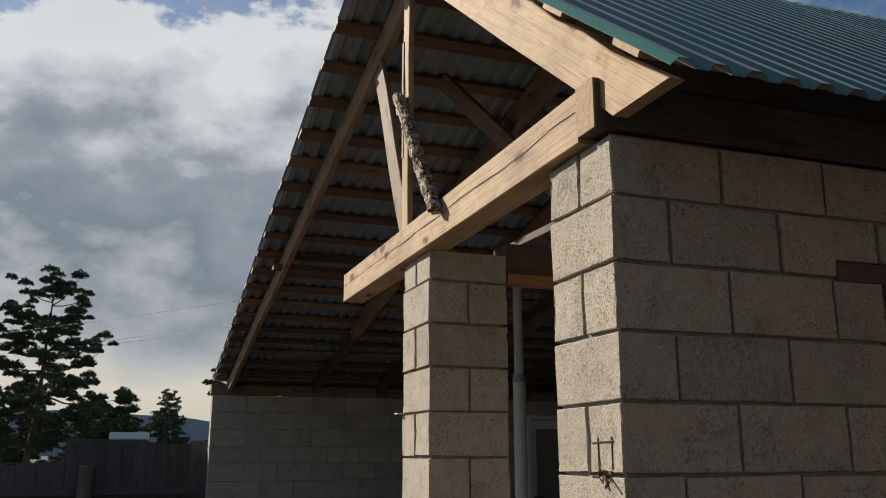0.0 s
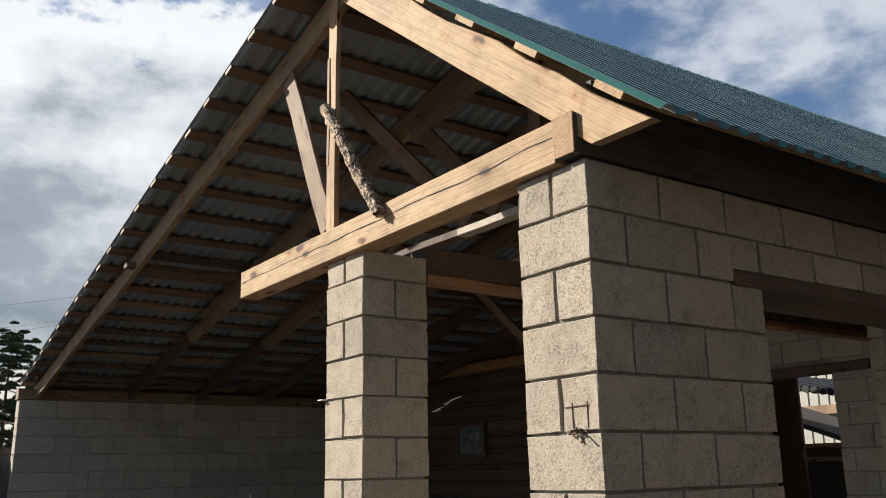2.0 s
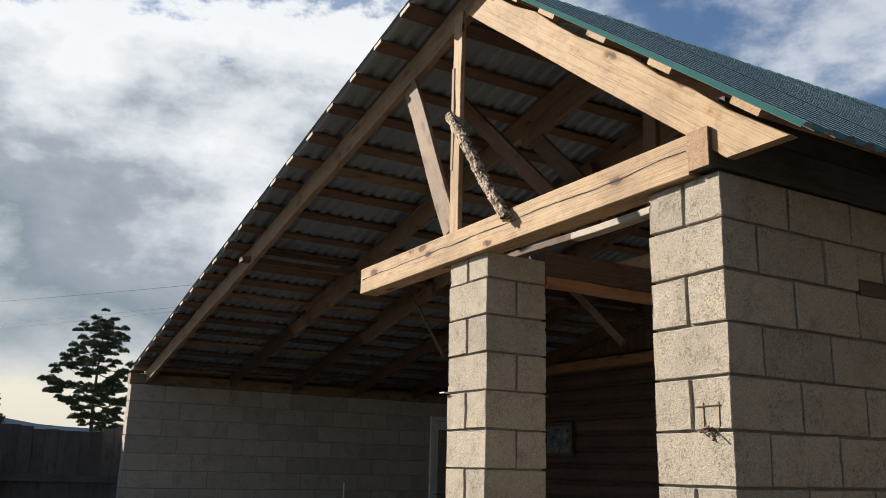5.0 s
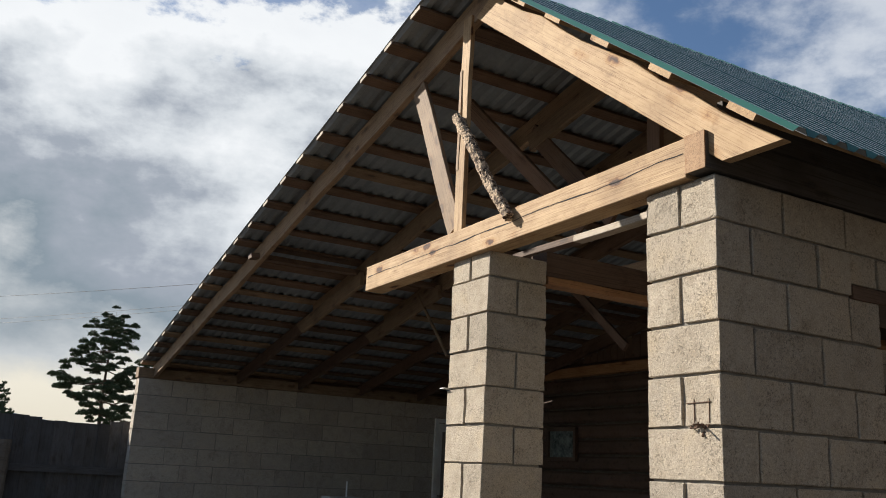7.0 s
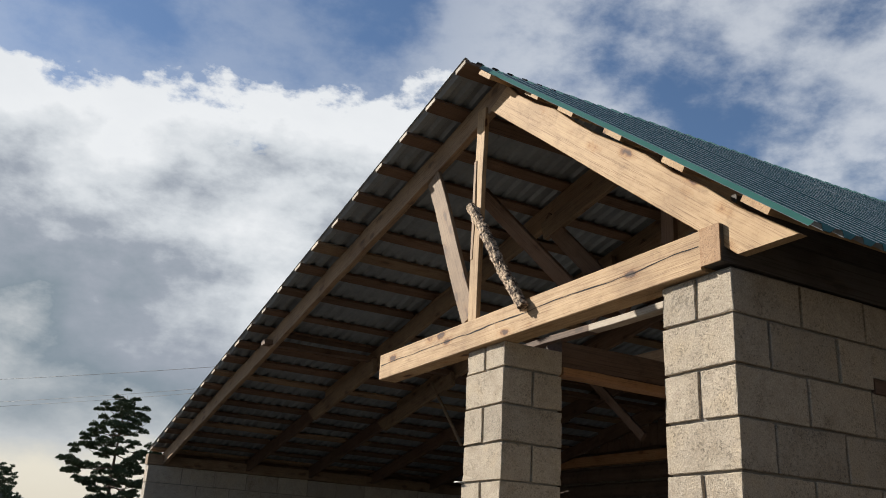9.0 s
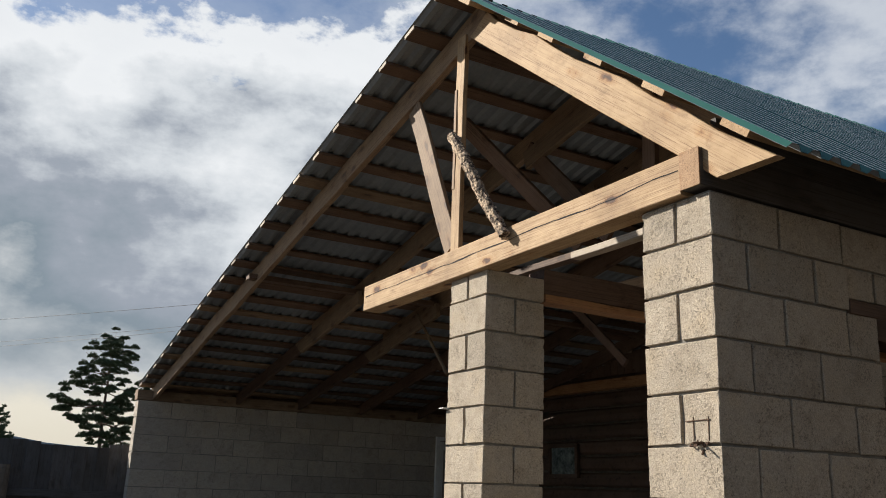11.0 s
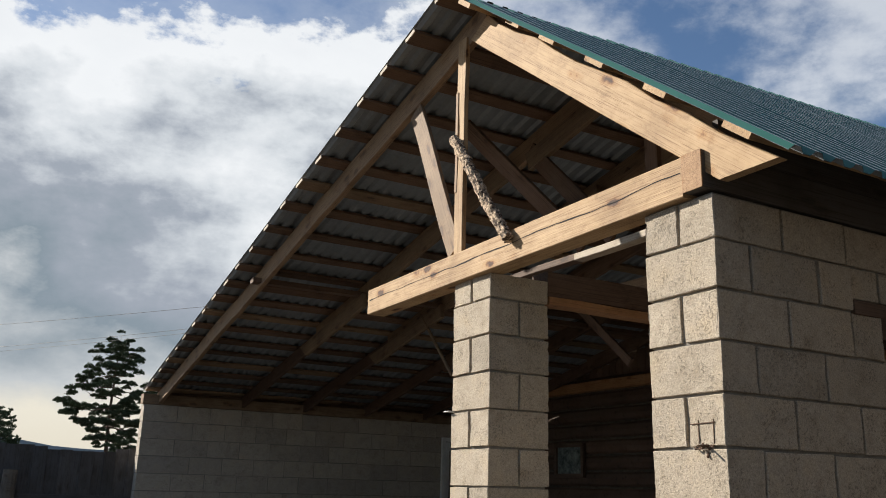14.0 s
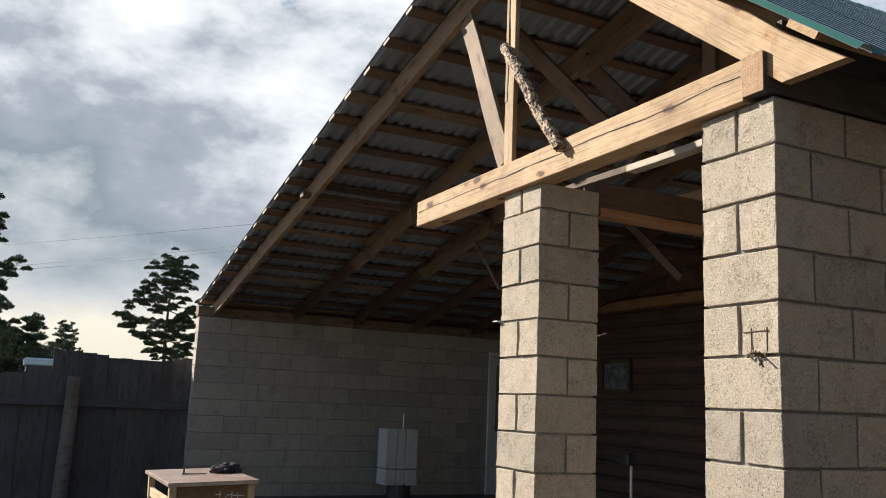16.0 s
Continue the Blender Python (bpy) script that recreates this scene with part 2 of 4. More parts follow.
MAT = {
    "block": concrete("porous_concrete", (0.40, 0.348, 0.282)),
    "block_grey": concrete("grey_concrete", (0.43, 0.388, 0.335), 0.16),
    "mortar": mottled("mortar", (0.16, 0.145, 0.125), (0.27, 0.25, 0.215), 14, depth=0.006),
    "pine": wood("fresh_pine", (0.45, 0.325, 0.19), (0.25, 0.155, 0.075), 1.0),
    "pine_old": wood("weathered_pine", (0.30, 0.205, 0.12), (0.15, 0.092, 0.052), 0.7, grey=0.1),
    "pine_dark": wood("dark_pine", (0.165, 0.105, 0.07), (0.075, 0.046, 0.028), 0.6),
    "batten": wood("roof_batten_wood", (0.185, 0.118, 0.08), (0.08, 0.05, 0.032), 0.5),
    "pine_warm": wood("amber_pine", (0.36, 0.195, 0.09), (0.18, 0.09, 0.042), 0.6),
    # paleness includes the sun on the tie board and the batten ends
    "pale_board": wood("sunlit_weathered_board", (0.55, 0.50, 0.42), (0.36, 0.31, 0.25), 0.4, grey=0.2),
    "end_grain": wood("stained_end_grain", (0.34, 0.215, 0.115), (0.15, 0.09, 0.045), 0.8),
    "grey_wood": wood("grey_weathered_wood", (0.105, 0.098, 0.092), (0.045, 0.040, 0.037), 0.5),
    "log": wood("old_log", (0.14, 0.088, 0.062), (0.055, 0.034, 0.024), 0.5),
    "green": mottled("green_coated_steel", (0.036, 0.122, 0.102), (0.048, 0.146, 0.124), 3, rough=0.32, depth=0.001, strength=0.1),
    "zinc": mottled("grey_steel_underside", (0.16, 0.18, 0.20), (0.225, 0.25, 0.27), 5, rough=0.45, metal=0.1, depth=0.001, strength=0.1),
    "bark": mottled("pine_bark", (0.05, 0.03, 0.02), (0.66, 0.50, 0.35), 30, depth=0.04, strength=1.0, fine=2.6, band=0.06),
    "soil": mottled("bare_soil", (0.04, 0.034, 0.027), (0.09, 0.075, 0.058), 1.3, depth=0.03, fine=9.0),
    "slab": mottled("concrete_floor", (0.07, 0.066, 0.062), (0.11, 0.104, 0.098), 2.2, depth=0.004),
    "white": mottled("white_paint", (0.62, 0.62, 0.60), (0.78, 0.78, 0.76), 4, rough=0.6, depth=0.002),
    "foam": mottled("white_foam", (0.36, 0.36, 0.33), (0.50, 0.50, 0.46), 9, rough=0.9, depth=0.004),
    "dark": mottled("dark_metal", (0.02, 0.02, 0.022), (0.05, 0.048, 0.046), 8, rough=0.55),
    "cloth": mottled("dark_cloth", (0.015, 0.015, 0.018), (0.045, 0.042, 0.045), 20, depth=0.01, strength=0.8),
    "void": mottled("open_crack", (0.006, 0.005, 0.004), (0.012, 0.010, 0.008), 20),
    "stained_top": mottled("stained_board", (0.20, 0.135, 0.105), (0.42, 0.33, 0.28), 5, rough=0.35, depth=0.002),
    "fence_wood": wood("fence_plank_wood", (0.105, 0.106, 0.112), (0.055, 0.055, 0.058), 0.4),
    "cream_wood": wood("planed_cream_wood", (0.56, 0.46, 0.31), (0.40, 0.30, 0.18), 0.6),
    "post_wood": wood("grey_post_wood", (0.20, 0.185, 0.165), (0.10, 0.09, 0.08), 0.5),
    # pale mottling paints the reflection seen in the small window
    "curtained": mottled("painted_reflection_pane", (0.03, 0.04, 0.036), (0.24, 0.27, 0.25), 5, rough=0.25, depth=0.001),
    "caulk": mottled("moss_caulking", (0.04, 0.03, 0.022), (0.13, 0.10, 0.075), 6),
    "rust": mottled("rusty_steel", (0.05, 0.03, 0.022), (0.14, 0.075, 0.04), 60, rough=0.85),
    "blue_panel": mottled("pale_blue_panel", (0.42, 0.50, 0.54), (0.52, 0.60, 0.63), 3, rough=0.5, depth=0.002),
    "ply": mottled("brown_plywood", (0.11, 0.068, 0.038), (0.19, 0.12, 0.07), 6, depth=0.002),
    "trunk": mottled("pine_trunk", (0.05, 0.035, 0.025), (0.15, 0.095, 0.06), 6, depth=0.03, strength=0.8),
    "needles": mottled("pine_needles", (0.036, 0.058, 0.026), (0.080, 0.110, 0.050), 0.8, rough=0.7),
    # pale blue because the haze of distance is put into the base colour
    "hill": mottled("hazed_forest", (0.22, 0.27, 0.32), (0.27, 0.32, 0.37), 0.01),
    "pale_steel": mottled("pale_profiled_steel", (0.30, 0.295, 0.25), (0.37, 0.36, 0.315), 3, rough=0.5, depth=0.001),
}


def glass_material():
    m, nt, bsdf = material("window_glass", 0.05)
    bsdf.inputs["Base Color"].default_value = (0.05, 0.06, 0.065, 1)
    bsdf.inputs["Specular IOR Level"].default_value = 0.8
    return m


MAT["glass"] = glass_material()


# ---- building helpers ----
def link(name, bm, mat, parent=None, label="", where=None):
    me = bpy.data.meshes.new(name)
    bm.normal_update()
    bm.to_mesh(me)
    bm.free()
    for one in (mat if isinstance(mat, (list, tuple)) else [mat]):
        me.materials.append(MAT[one])
    ob = new(name, me)
    if parent is not None:
        ob.parent = parent
    if where is not None:
        ob.matrix_basis = where
    return tagged(ob, label)


def part(name, bm, mat, parent, label="", where=None):
    return link(name, bm, mat, parent, label, where)


def empty(name, x=0, y=0, z=0, label="", category="", group="", kind=""):
    ob = new(name)
    ob.empty_display_size = 0.1
    ob.matrix_basis = pose(x, y, z)
    return tagged(ob, label, category, group, kind)


def box(x0, x1, y0, y1, z0, z1, bm=None, bevel=0.0):
    bm = bm or bmesh.new()
    r = bmesh.ops.create_cube(bm, size=1.0, matrix=Matrix.Translation(((x0 + x1) / 2, (y0 + y1) / 2, (z0 + z1) / 2)) @ Matrix.Diagonal((x1 - x0, y1 - y0, z1 - z0, 1)))
    if bevel:
        edges = {e for v in r["verts"] for e in v.link_edges}
        bmesh.ops.bevel(bm, geom=list(edges), offset=bevel, segments=1, affect="EDGES")
    return bm


def tube(a, b, r0, r1=None, seg=10, bm=None, caps=True):
    """A round bar from a to b."""
    bm = bm or bmesh.new()
    a, b = Vector(a), Vector(b)
    q = (b - a).to_track_quat("Z", "Y").to_matrix().to_4x4()
    bmesh.ops.create_cone(bm, cap_ends=caps, segments=seg, radius1=r0, radius2=r0 if r1 is None else r1, depth=(b - a).length,
                          matrix=Matrix.Translation((a + b) / 2) @ q)
    return bm


def timber_mesh(length, w, h, rng, wane=0.0, cut0=0.0, cut1=0.0, bow=0.004):
    """A sawn timber along x, w across y, h across z, corners broken; cut0 and cut1 lean the end faces."""
    bm = bmesh.new()
    n = max(3, int(length / 0.22))
    c = min(0.0035, w * 0.1, h * 0.1)
    rings = []
    dy = dz = 0.0
    for i in range(n + 1):
        f = i / n
        dy, dz = 0.7 * dy + rng.uniform(-bow, bow), 0.7 * dz + rng.uniform(-bow, bow)
        if i in (0, n):
            dy, dz = dy * 0.5, dz * 0.5
        top = h / 2 - (rng.random() ** 2) * wane
        ring = []
        for y, z in ((-w / 2 + c, -h / 2), (w / 2 - c, -h / 2), (w / 2, -h / 2 + c), (w / 2, top - c), (w / 2 - c, top), (-w / 2 + c, top), (-w / 2, top - c), (-w / 2, -h / 2 + c)):
            lean = (cut0 if i == 0 else cut1 if i == n else 0) * z
            ring.append(bm.verts.new((f * length + lean, y + dy, z + dz)))
        rings.append(ring)
    for a, b in zip(rings, rings[1:]):
        for k in range(8):
            bm.faces.new((a[k], b[k], b[(k + 1) % 8], a[(k + 1) % 8]))
    bm.faces.new(rings[0])
    bm.faces.new(rings[-1][::-1])
    bmesh.ops.recalc_face_normals(bm, faces=bm.faces)
    return bm


def timber(name, a, b, w, h, mat, parent=None, label="", seed=0, up=(0, 0, 1), **kw):
    """A timber with its axis from a to b; h stands towards up."""
    a, b = Vector(a), Vector(b)
    x = (b - a).normalized()
    y = Vector(up).cross(x).normalized()
    z = x.cross(y)
    m = Matrix((x, y, z)).transposed().to_4x4()
    m.translation = a
    return link(name, timber_mesh((b - a).length, w, h, random.Random(seed), **kw), mat, parent, label, m)


# ---- ground ----
def ground():
    bm = bmesh.new()
    bmesh.ops.create_grid(bm, x_segments=90, y_segments=90, size=60)
    for v in bm.verts:
        # finer near the yard, stretched out to the horizon
        r = max(abs(v.co.x), abs(v.co.y)) / 60
        k = 0.25 + 24.75 * r ** 4
        v.co.x, v.co.y = v.co.x * k, v.co.y * k
        d = math.hypot(v.co.x, v.co.y)
        v.co.z = -0.04 + 0.03 * noise.noise(Vector((v.co.x * 0.6, v.co.y * 0.6, 0))) if d < 60 else -0.04
    ob = link("ground", bm, "soil")
    tagged(ob, "bare trodden soil of the yard", "ground", kind="structure")
    fl = link("floor", box(0.05, 5.3, 0.1, 9.95, -0.1, 0.02), "slab")
    tagged(fl, "rough grey concrete floor under the shed roof", "floor", kind="structure")
    bm = bmesh.new()
    pts = []
    for i in range(81):
        a = radians(-50 + i * 1.6)
        h = 38 + 14 * noise.noise(Vector((i * 0.11, 0, 0))) + 6 * noise.noise(Vector((i * 0.37, 3, 0))) + 17 * math.exp(-((i - 28) / 5) ** 2)
        pts.append((bm.verts.new((1100 * math.sin(a), 1100 * math.cos(a), -5)), bm.verts.new((1100 * math.sin(a), 1100 * math.cos(a), h * 0.9)),
                    bm.verts.new((1300 * math.sin(a), 1300 * math.cos(a), -5))))
    for a, b in zip(pts, pts[1:]):
        bm.faces.new((a[0], b[0], b[1], a[1]))
        bm.faces.new((a[1], b[1], b[2], a[2]))
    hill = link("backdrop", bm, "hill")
    tagged(hill, "distant wooded hills on the horizon, blue haze put into their colour", "hills", kind="structure")


ground()

# ---- masonry ----
C, J = 0.20, 0.010   # course height and joint


def block_mesh(sx, sy, sz, seed, worn):
    """A moulded concrete block with broken edges; a worn one has arrises that crumbled unevenly."""
    rng = random.Random(seed)
    bm = bmesh.new()
    bmesh.ops.create_cube(bm, size=1.0, matrix=Matrix.Diagonal((sx, sy, sz, 1)))
    for v in bm.verts:
        v.co += Vector([rng.uniform(-0.0025, 0.0025) for _ in range(3)])
    bmesh.ops.bevel(bm, geom=list(bm.edges), offset=rng.uniform(0.002, 0.004), segments=1, affect="EDGES")
    if worn:
        bmesh.ops.subdivide_edges(bm, edges=[e for e in bm.edges if e.calc_length() > 0.05], cuts=8, use_grid_fill=False)
        for v in bm.verts:
            chip = max(0.0, noise.noise(v.co * 31 + Vector((seed % 97, 0, 0)))) ** 2
            for k, half in enumerate((sx / 2, sy / 2, sz / 2)):
                if abs(v.co[k]) > half - 0.012:
                    v.co[k] -= math.copysign(0.010 * chip + rng.uniform(0, 0.0012), v.co[k])
    else:
        for v in bm.verts:
            v.co += Vector([rng.uniform(-0.002, 0.002) for _ in range(3)])
    me = bpy.data.meshes.new("block")
    bm.to_mesh(me)
    bm.free()
    return me


BLOCKS = {}
RB = random.Random(11)


def block(parent, x0, x1, y0, y1, z0, z1, mat="block"):
    key = (round(x1 - x0, 3), round(y1 - y0, 3), round(z1 - z0, 3), mat)
    if key not in BLOCKS:
        BLOCKS[key] = []
        for k in range(6):
            me = block_mesh(*key[:3], hash_seed(key, k), mat == "block")
            me.materials.append(MAT[mat])
            BLOCKS[key].append(me)
    ob = new("block", RB.choice(BLOCKS[key]))
    ob.parent = parent
    ob.matrix_basis = pose((x0 + x1) / 2 + RB.uniform(-0.002, 0.002), (y0 + y1) / 2 + RB.uniform(-0.002, 0.002), (z0 + z1) / 2,
                           0, 0, RB.uniform(-0.3, 0.3) + RB.choice((0, 180)))
    return ob


def hash_seed(key, k):
    return int(key[0] * 977 + key[1] * 7919 + key[2] * 104729) + 31 * k


def row(parent, axis, lo, hi, cuts, c0, c1, z0, z1, mat="block"):
    """One course between lo and hi along an axis, with upright joints at cuts; c0 and c1 bound it across."""
    ends = [lo] + [c for c in cuts if lo + 0.03 < c < hi - 0.03] + [hi]
    for i, (a, b) in enumerate(zip(ends, ends[1:])):
        a, b = a + (J / 2 if i else 0), b - (J / 2 if i < len(ends) - 2 else 0)
        if axis == "x":
            block(parent, a, b, c0, c1, z0 + J / 2, z1 - J / 2, mat)
        else:
            block(parent, c0, c1, a, b, z0 + J / 2, z1 - J / 2, mat)


def wall_along_x():
    """The shed's long wall: its end is the gable's corner pier."""
    opening = (0.995, 2.59, 0.8, 2.19)
    core = bmesh.new()
    e = 0.016
    box(e, 5.3, e, 0.39 - e, 0, opening[2] - 0.006, core)
    box(e, opening[0] - e, e, 0.39 - e, opening[2] - 0.006, 2.59, core)
    box(opening[1] + e, 5.3, e, 0.39 - e, opening[2] - 0.006, 2.59, core)
    box(opening[0] - e, opening[1] + e, e, 0.39 - e, 2.262, 2.59, core)
    w = link("wall_south", core, "mortar")
    tagged(w, "wall of porous grey concrete blocks with recessed joints", "wall", kind="structure")
    for k in range(13):
        z1 = 2.6 - C * k
        z0 = z1 - C
        header = k % 2 == 0                      # two headers on the pier's end, stretcher along the wall
        top = z1 - (0.012 if k == 0 else 0)
        if header:
            block(w, 0, 0.39, 0, 0.187, z0 + J / 2, top - J / 2)
            block(w, 0, 0.39, 0.203, 0.39, z0 + J / 2, top - J / 2)
        else:
            block(w, 0, 0.19, 0, 0.39, z0 + J / 2, top - J / 2)
        first = 0.40 if header else 0.20
        spans = [(first, 5.3)]
        if z1 <= opening[3] + 0.05 and z0 >= opening[2] - 0.01:
            spans = [(first, opening[0]), (opening[1], 5.3)]
        elif abs(z1 - 2.4) < 0.01:
            spans = [(first, 0.81), (0.81, 2.79), (2.79, 5.3)]
        cuts = [first + 0.40 * i - 0.003 for i in range(1, 14)]
        if header:
            cuts = [0.395 + 0.40 * i for i in range(1, 14)]
        for n, (a, b) in enumerate(spans):
            low = z0
            if len(spans) == 3 and n == 1:
                low = 2.256                       # cut down over the lintel
            row(w, "x", a, b, cuts, 0, 0.19, low, top)
    lint = timber("lintel", (0.81, 0.17, 2.222), (2.79, 0.17, 2.218), 0.35, 0.062, "log", label="dark timber lintel over the opening", seed=3)
    lint.parent = w
    return w


wall_along_x()


def pillar():
    x1, y0, y1 = 0.39, 1.615, 2.005
    p = link("pillar", box(0.016, x1 - 0.016, y0 + 0.016, y1 - 0.016, 0, 2.575), "mortar")
    tagged(p, "freestanding square pillar of grey concrete blocks under the tie beam", "pillar")
    z = 2.645
    k = 0
    while z > 0.02:
        z0, top = max(0.0, z - C), min(z, 2.588)
        if k % 2 == 0:
            block(p, 0, x1, y0, y0 + 0.187, z0 + J / 2, top - J / 2)
            block(p, 0, x1, y0 + 0.203, y1, z0 + J / 2, top - J / 2)
        else:
            block(p, 0, 0.19, y0, y1, z0 + J / 2, top - J / 2)
            block(p, 0.20, x1, y0, y1, z0 + J / 2, top - J / 2)
        z -= C
        k += 1


pillar()


def far_wall():
    w = link("wall_north", box(-0.13, 5.7, 9.957, 10.14, 0, 2.415), "mortar")
    tagged(w, "wall of stained grey concrete blocks across the open shed", "wall", kind="structure")
    for k in range(11):
        z1 = 2.433 - 0.224 * k
        z0 = max(0, z1 - 0.224)
        hi = 5.7 if z0 > 2.1 else 4.45
        row(w, "x", -0.14, hi, [(-0.14 + 0.45 * i + (0.225 if k % 2 else 0)) for i in range(1, 14)], 9.95, 10.145, z0, z1, "block_grey")
        if z0 <= 2.1:
            row(w, "x", 5.25, 5.7, [], 9.95, 10.145, z0, z1, "block_grey")
    timber("wall_plate", (-0.16, 10.03, 2.503), (5.3, 10.03, 2.503), 0.17, 0.134, "pine_old", w, seed=8)
    timber("eave_board", (0.06, 10.075, 2.612), (5.3, 10.075, 2.612), 0.025, 0.10, "pine_dark", w, seed=500, bow=0.001)
    return w


far_wall()


def back_wall():
    """Block section with a window opening, then old log work."""
    w0 = (2.32, 3.16, 0.9, 2.29)
    core = bmesh.new()
    box(5.307, 5.49, 0, 3.4, 0, w0[2], core)
    box(5.307, 5.49, 0, w0[0] - 0.007, w0[2], 3.0, core)
    box(5.307, 5.49, w0[1] + 0.007, 3.4, w0[2], 3.0, core)
    box(5.307, 5.49, w0[0] - 0.007, w0[1] + 0.007, 2.36, 3.0, core)
    w = link("wall_east", core, "mortar")
    tagged(w, "inner wall of grey concrete blocks with an opening to the yard", "wall", kind="structure")
    for k in range(15):
        z1 = 3.0 - C * k
        z0 = z1 - C
        cuts = [0.4 * i + (0.2 if k % 2 else 0) for i in range(0, 10)]
        spans = [(0.4, 3.4)]
        if z1 < 2.45 and z0 > w0[2] - 0.15:
            spans = [(0.4, w0[0]), (w0[1], 3.4)]
        for a, b in spans:
            row(w, "y", a, b, cuts, 5.3, 5.495, z0, z1, "block_grey")
    timber("lintel", (5.36, 1.95, 2.315), (5.36, 3.38, 2.315), 0.16, 0.09, "log", seed=6).parent = w
    lw = empty("log_wall", 5.3, 3.4, 0, "old dark log wall with small glazed window", "wall", kind="structure")
    for i in range(14):
        z = 0.13 + 0.212 * i
        bm = tube((0.13, 0, z), (0.13, 6.6, z), 0.122, 0.115, 12)
        for v in bm.verts:
            v.co.x += 0.01 * noise.noise(Vector((v.co.y * 2, z * 5, 0)))
        part("log", bm, "log", lw)
        if i:
            bm = tube((0.05, 0.0, z - 0.106), (0.05, 6.5, z - 0.106), 0.015, 0.013, 6)
            bmesh.ops.subdivide_edges(bm, edges=[e for e in bm.edges if e.calc_length() > 1], cuts=60)
            for v in bm.verts:
                v.co.x += 0.02 * noise.noise(Vector((v.co.y * 3.1, z * 7, 2)))
                v.co.z += 0.012 * noise.noise(Vector((v.co.y * 4.3, z * 7, 5)))
            part("caulking", bm, "caulk", lw, "pale moss caulking")
    timber("wall_plate", (0.0, 0.0, 2.86), (0.0, 6.5, 2.84), 0.14, 0.13, "pine_warm", lw, seed=12)
    part("window_frame", frame_mesh(0.66, 0.46, 0.05, 0.05), "log", lw, "dark wooden window frame", pose(-0.02, 4.36, 1.865, 0, 0, 90))
    part("window_pane", box(-0.29, 0.29, -0.006, 0.006, -0.19, 0.19), "curtained", lw, "dull window pane with a pale reflection painted on", pose(-0.005, 4.36, 1.865, 0, 0, 90))
    gable = empty("gable_boarding", 5.3, 0, 0, "dark boarding that fills the inner gable", "boarding", kind="structure")
    y = 0.15
    rng = random.Random(5)
    while y < 9.7:
        wd = rng.uniform(0.13, 0.17)
        yc = y + wd / 2
        top = min(4.60 - 0.203 * yc, 2.55 + 0.785 * (yc + 0.36)) - 0.04
        low = 3.0 if yc < 3.4 else 2.9
        if top > low + 0.02:
            part("board", box(0.06, 0.085, y, y + wd - 0.006, low, top, bevel=0.002), "pine_dark", gable)
        y += wd
    return w


def frame_mesh(w, h, t, d):
    bm = box(-w / 2, -w / 2 + t, -d / 2, d / 2, -h / 2, h / 2)
    box(w / 2 - t, w / 2, -d / 2, d / 2, -h / 2, h / 2, bm)
    box(-w / 2 + t, w / 2 - t, -d / 2, d / 2, h / 2 - t, h / 2, bm)
    box(-w / 2 + t, w / 2 - t, -d / 2, d / 2, -h / 2, -h / 2 + t, bm)
    return bm


back_wall()


def door():
    """White half-glazed door at the far end of the block wall."""
    d = empty("door_1", 4.85, 9.97, 0.02, "white half-glazed door set in the block wall", "door", kind="structure")
    part("door_frame", frame_mesh(0.8, 2.2, 0.06, 0.12), "white", d, "white painted frame", pose(0, 0, 1.1))
    part("door_panel", box(-0.33, 0.33, -0.02, 0.02, 0.05, 0.85, bevel=0.006), "white", d)
    part("door_glass", box(-0.25, 0.25, -0.008, 0.008, 0.96, 2.0), "glass", d, "dark glazed upper half")
    part("door_stile", box(-0.33, -0.25, -0.02, 0.02, 0.85, 2.13), "white", d)
    part("door_stile", box(0.25, 0.33, -0.02, 0.02, 0.85, 2.13), "white", d)
    part("door_rail", box(-0.25, 0.25, -0.02, 0.02, 0.85, 0.96), "white", d)
    part("door_rail", box(-0.25, 0.25, -0.02, 0.02, 2.0, 2.13), "white", d)
    bm = tube((-0.29, -0.02, 1.02), (-0.29, -0.07, 1.02), 0.008, seg=8)
    tube((-0.29, -0.065, 1.02), (-0.17, -0.065, 1.02), 0.008, seg=8, bm=bm)
    part("door_handle", bm, "dark", d, "dark lever handle")


door()

# ---- roof ----
LS, RS = 0.203, 0.785                     # slopes of the long and the short side
RIDGE_Y, RIDGE_Z = 1.72, 4.335
ROOF = empty("roof", 0, 0, 0, "gable roof of green profiled steel on rough timber", "roof", kind="structure")


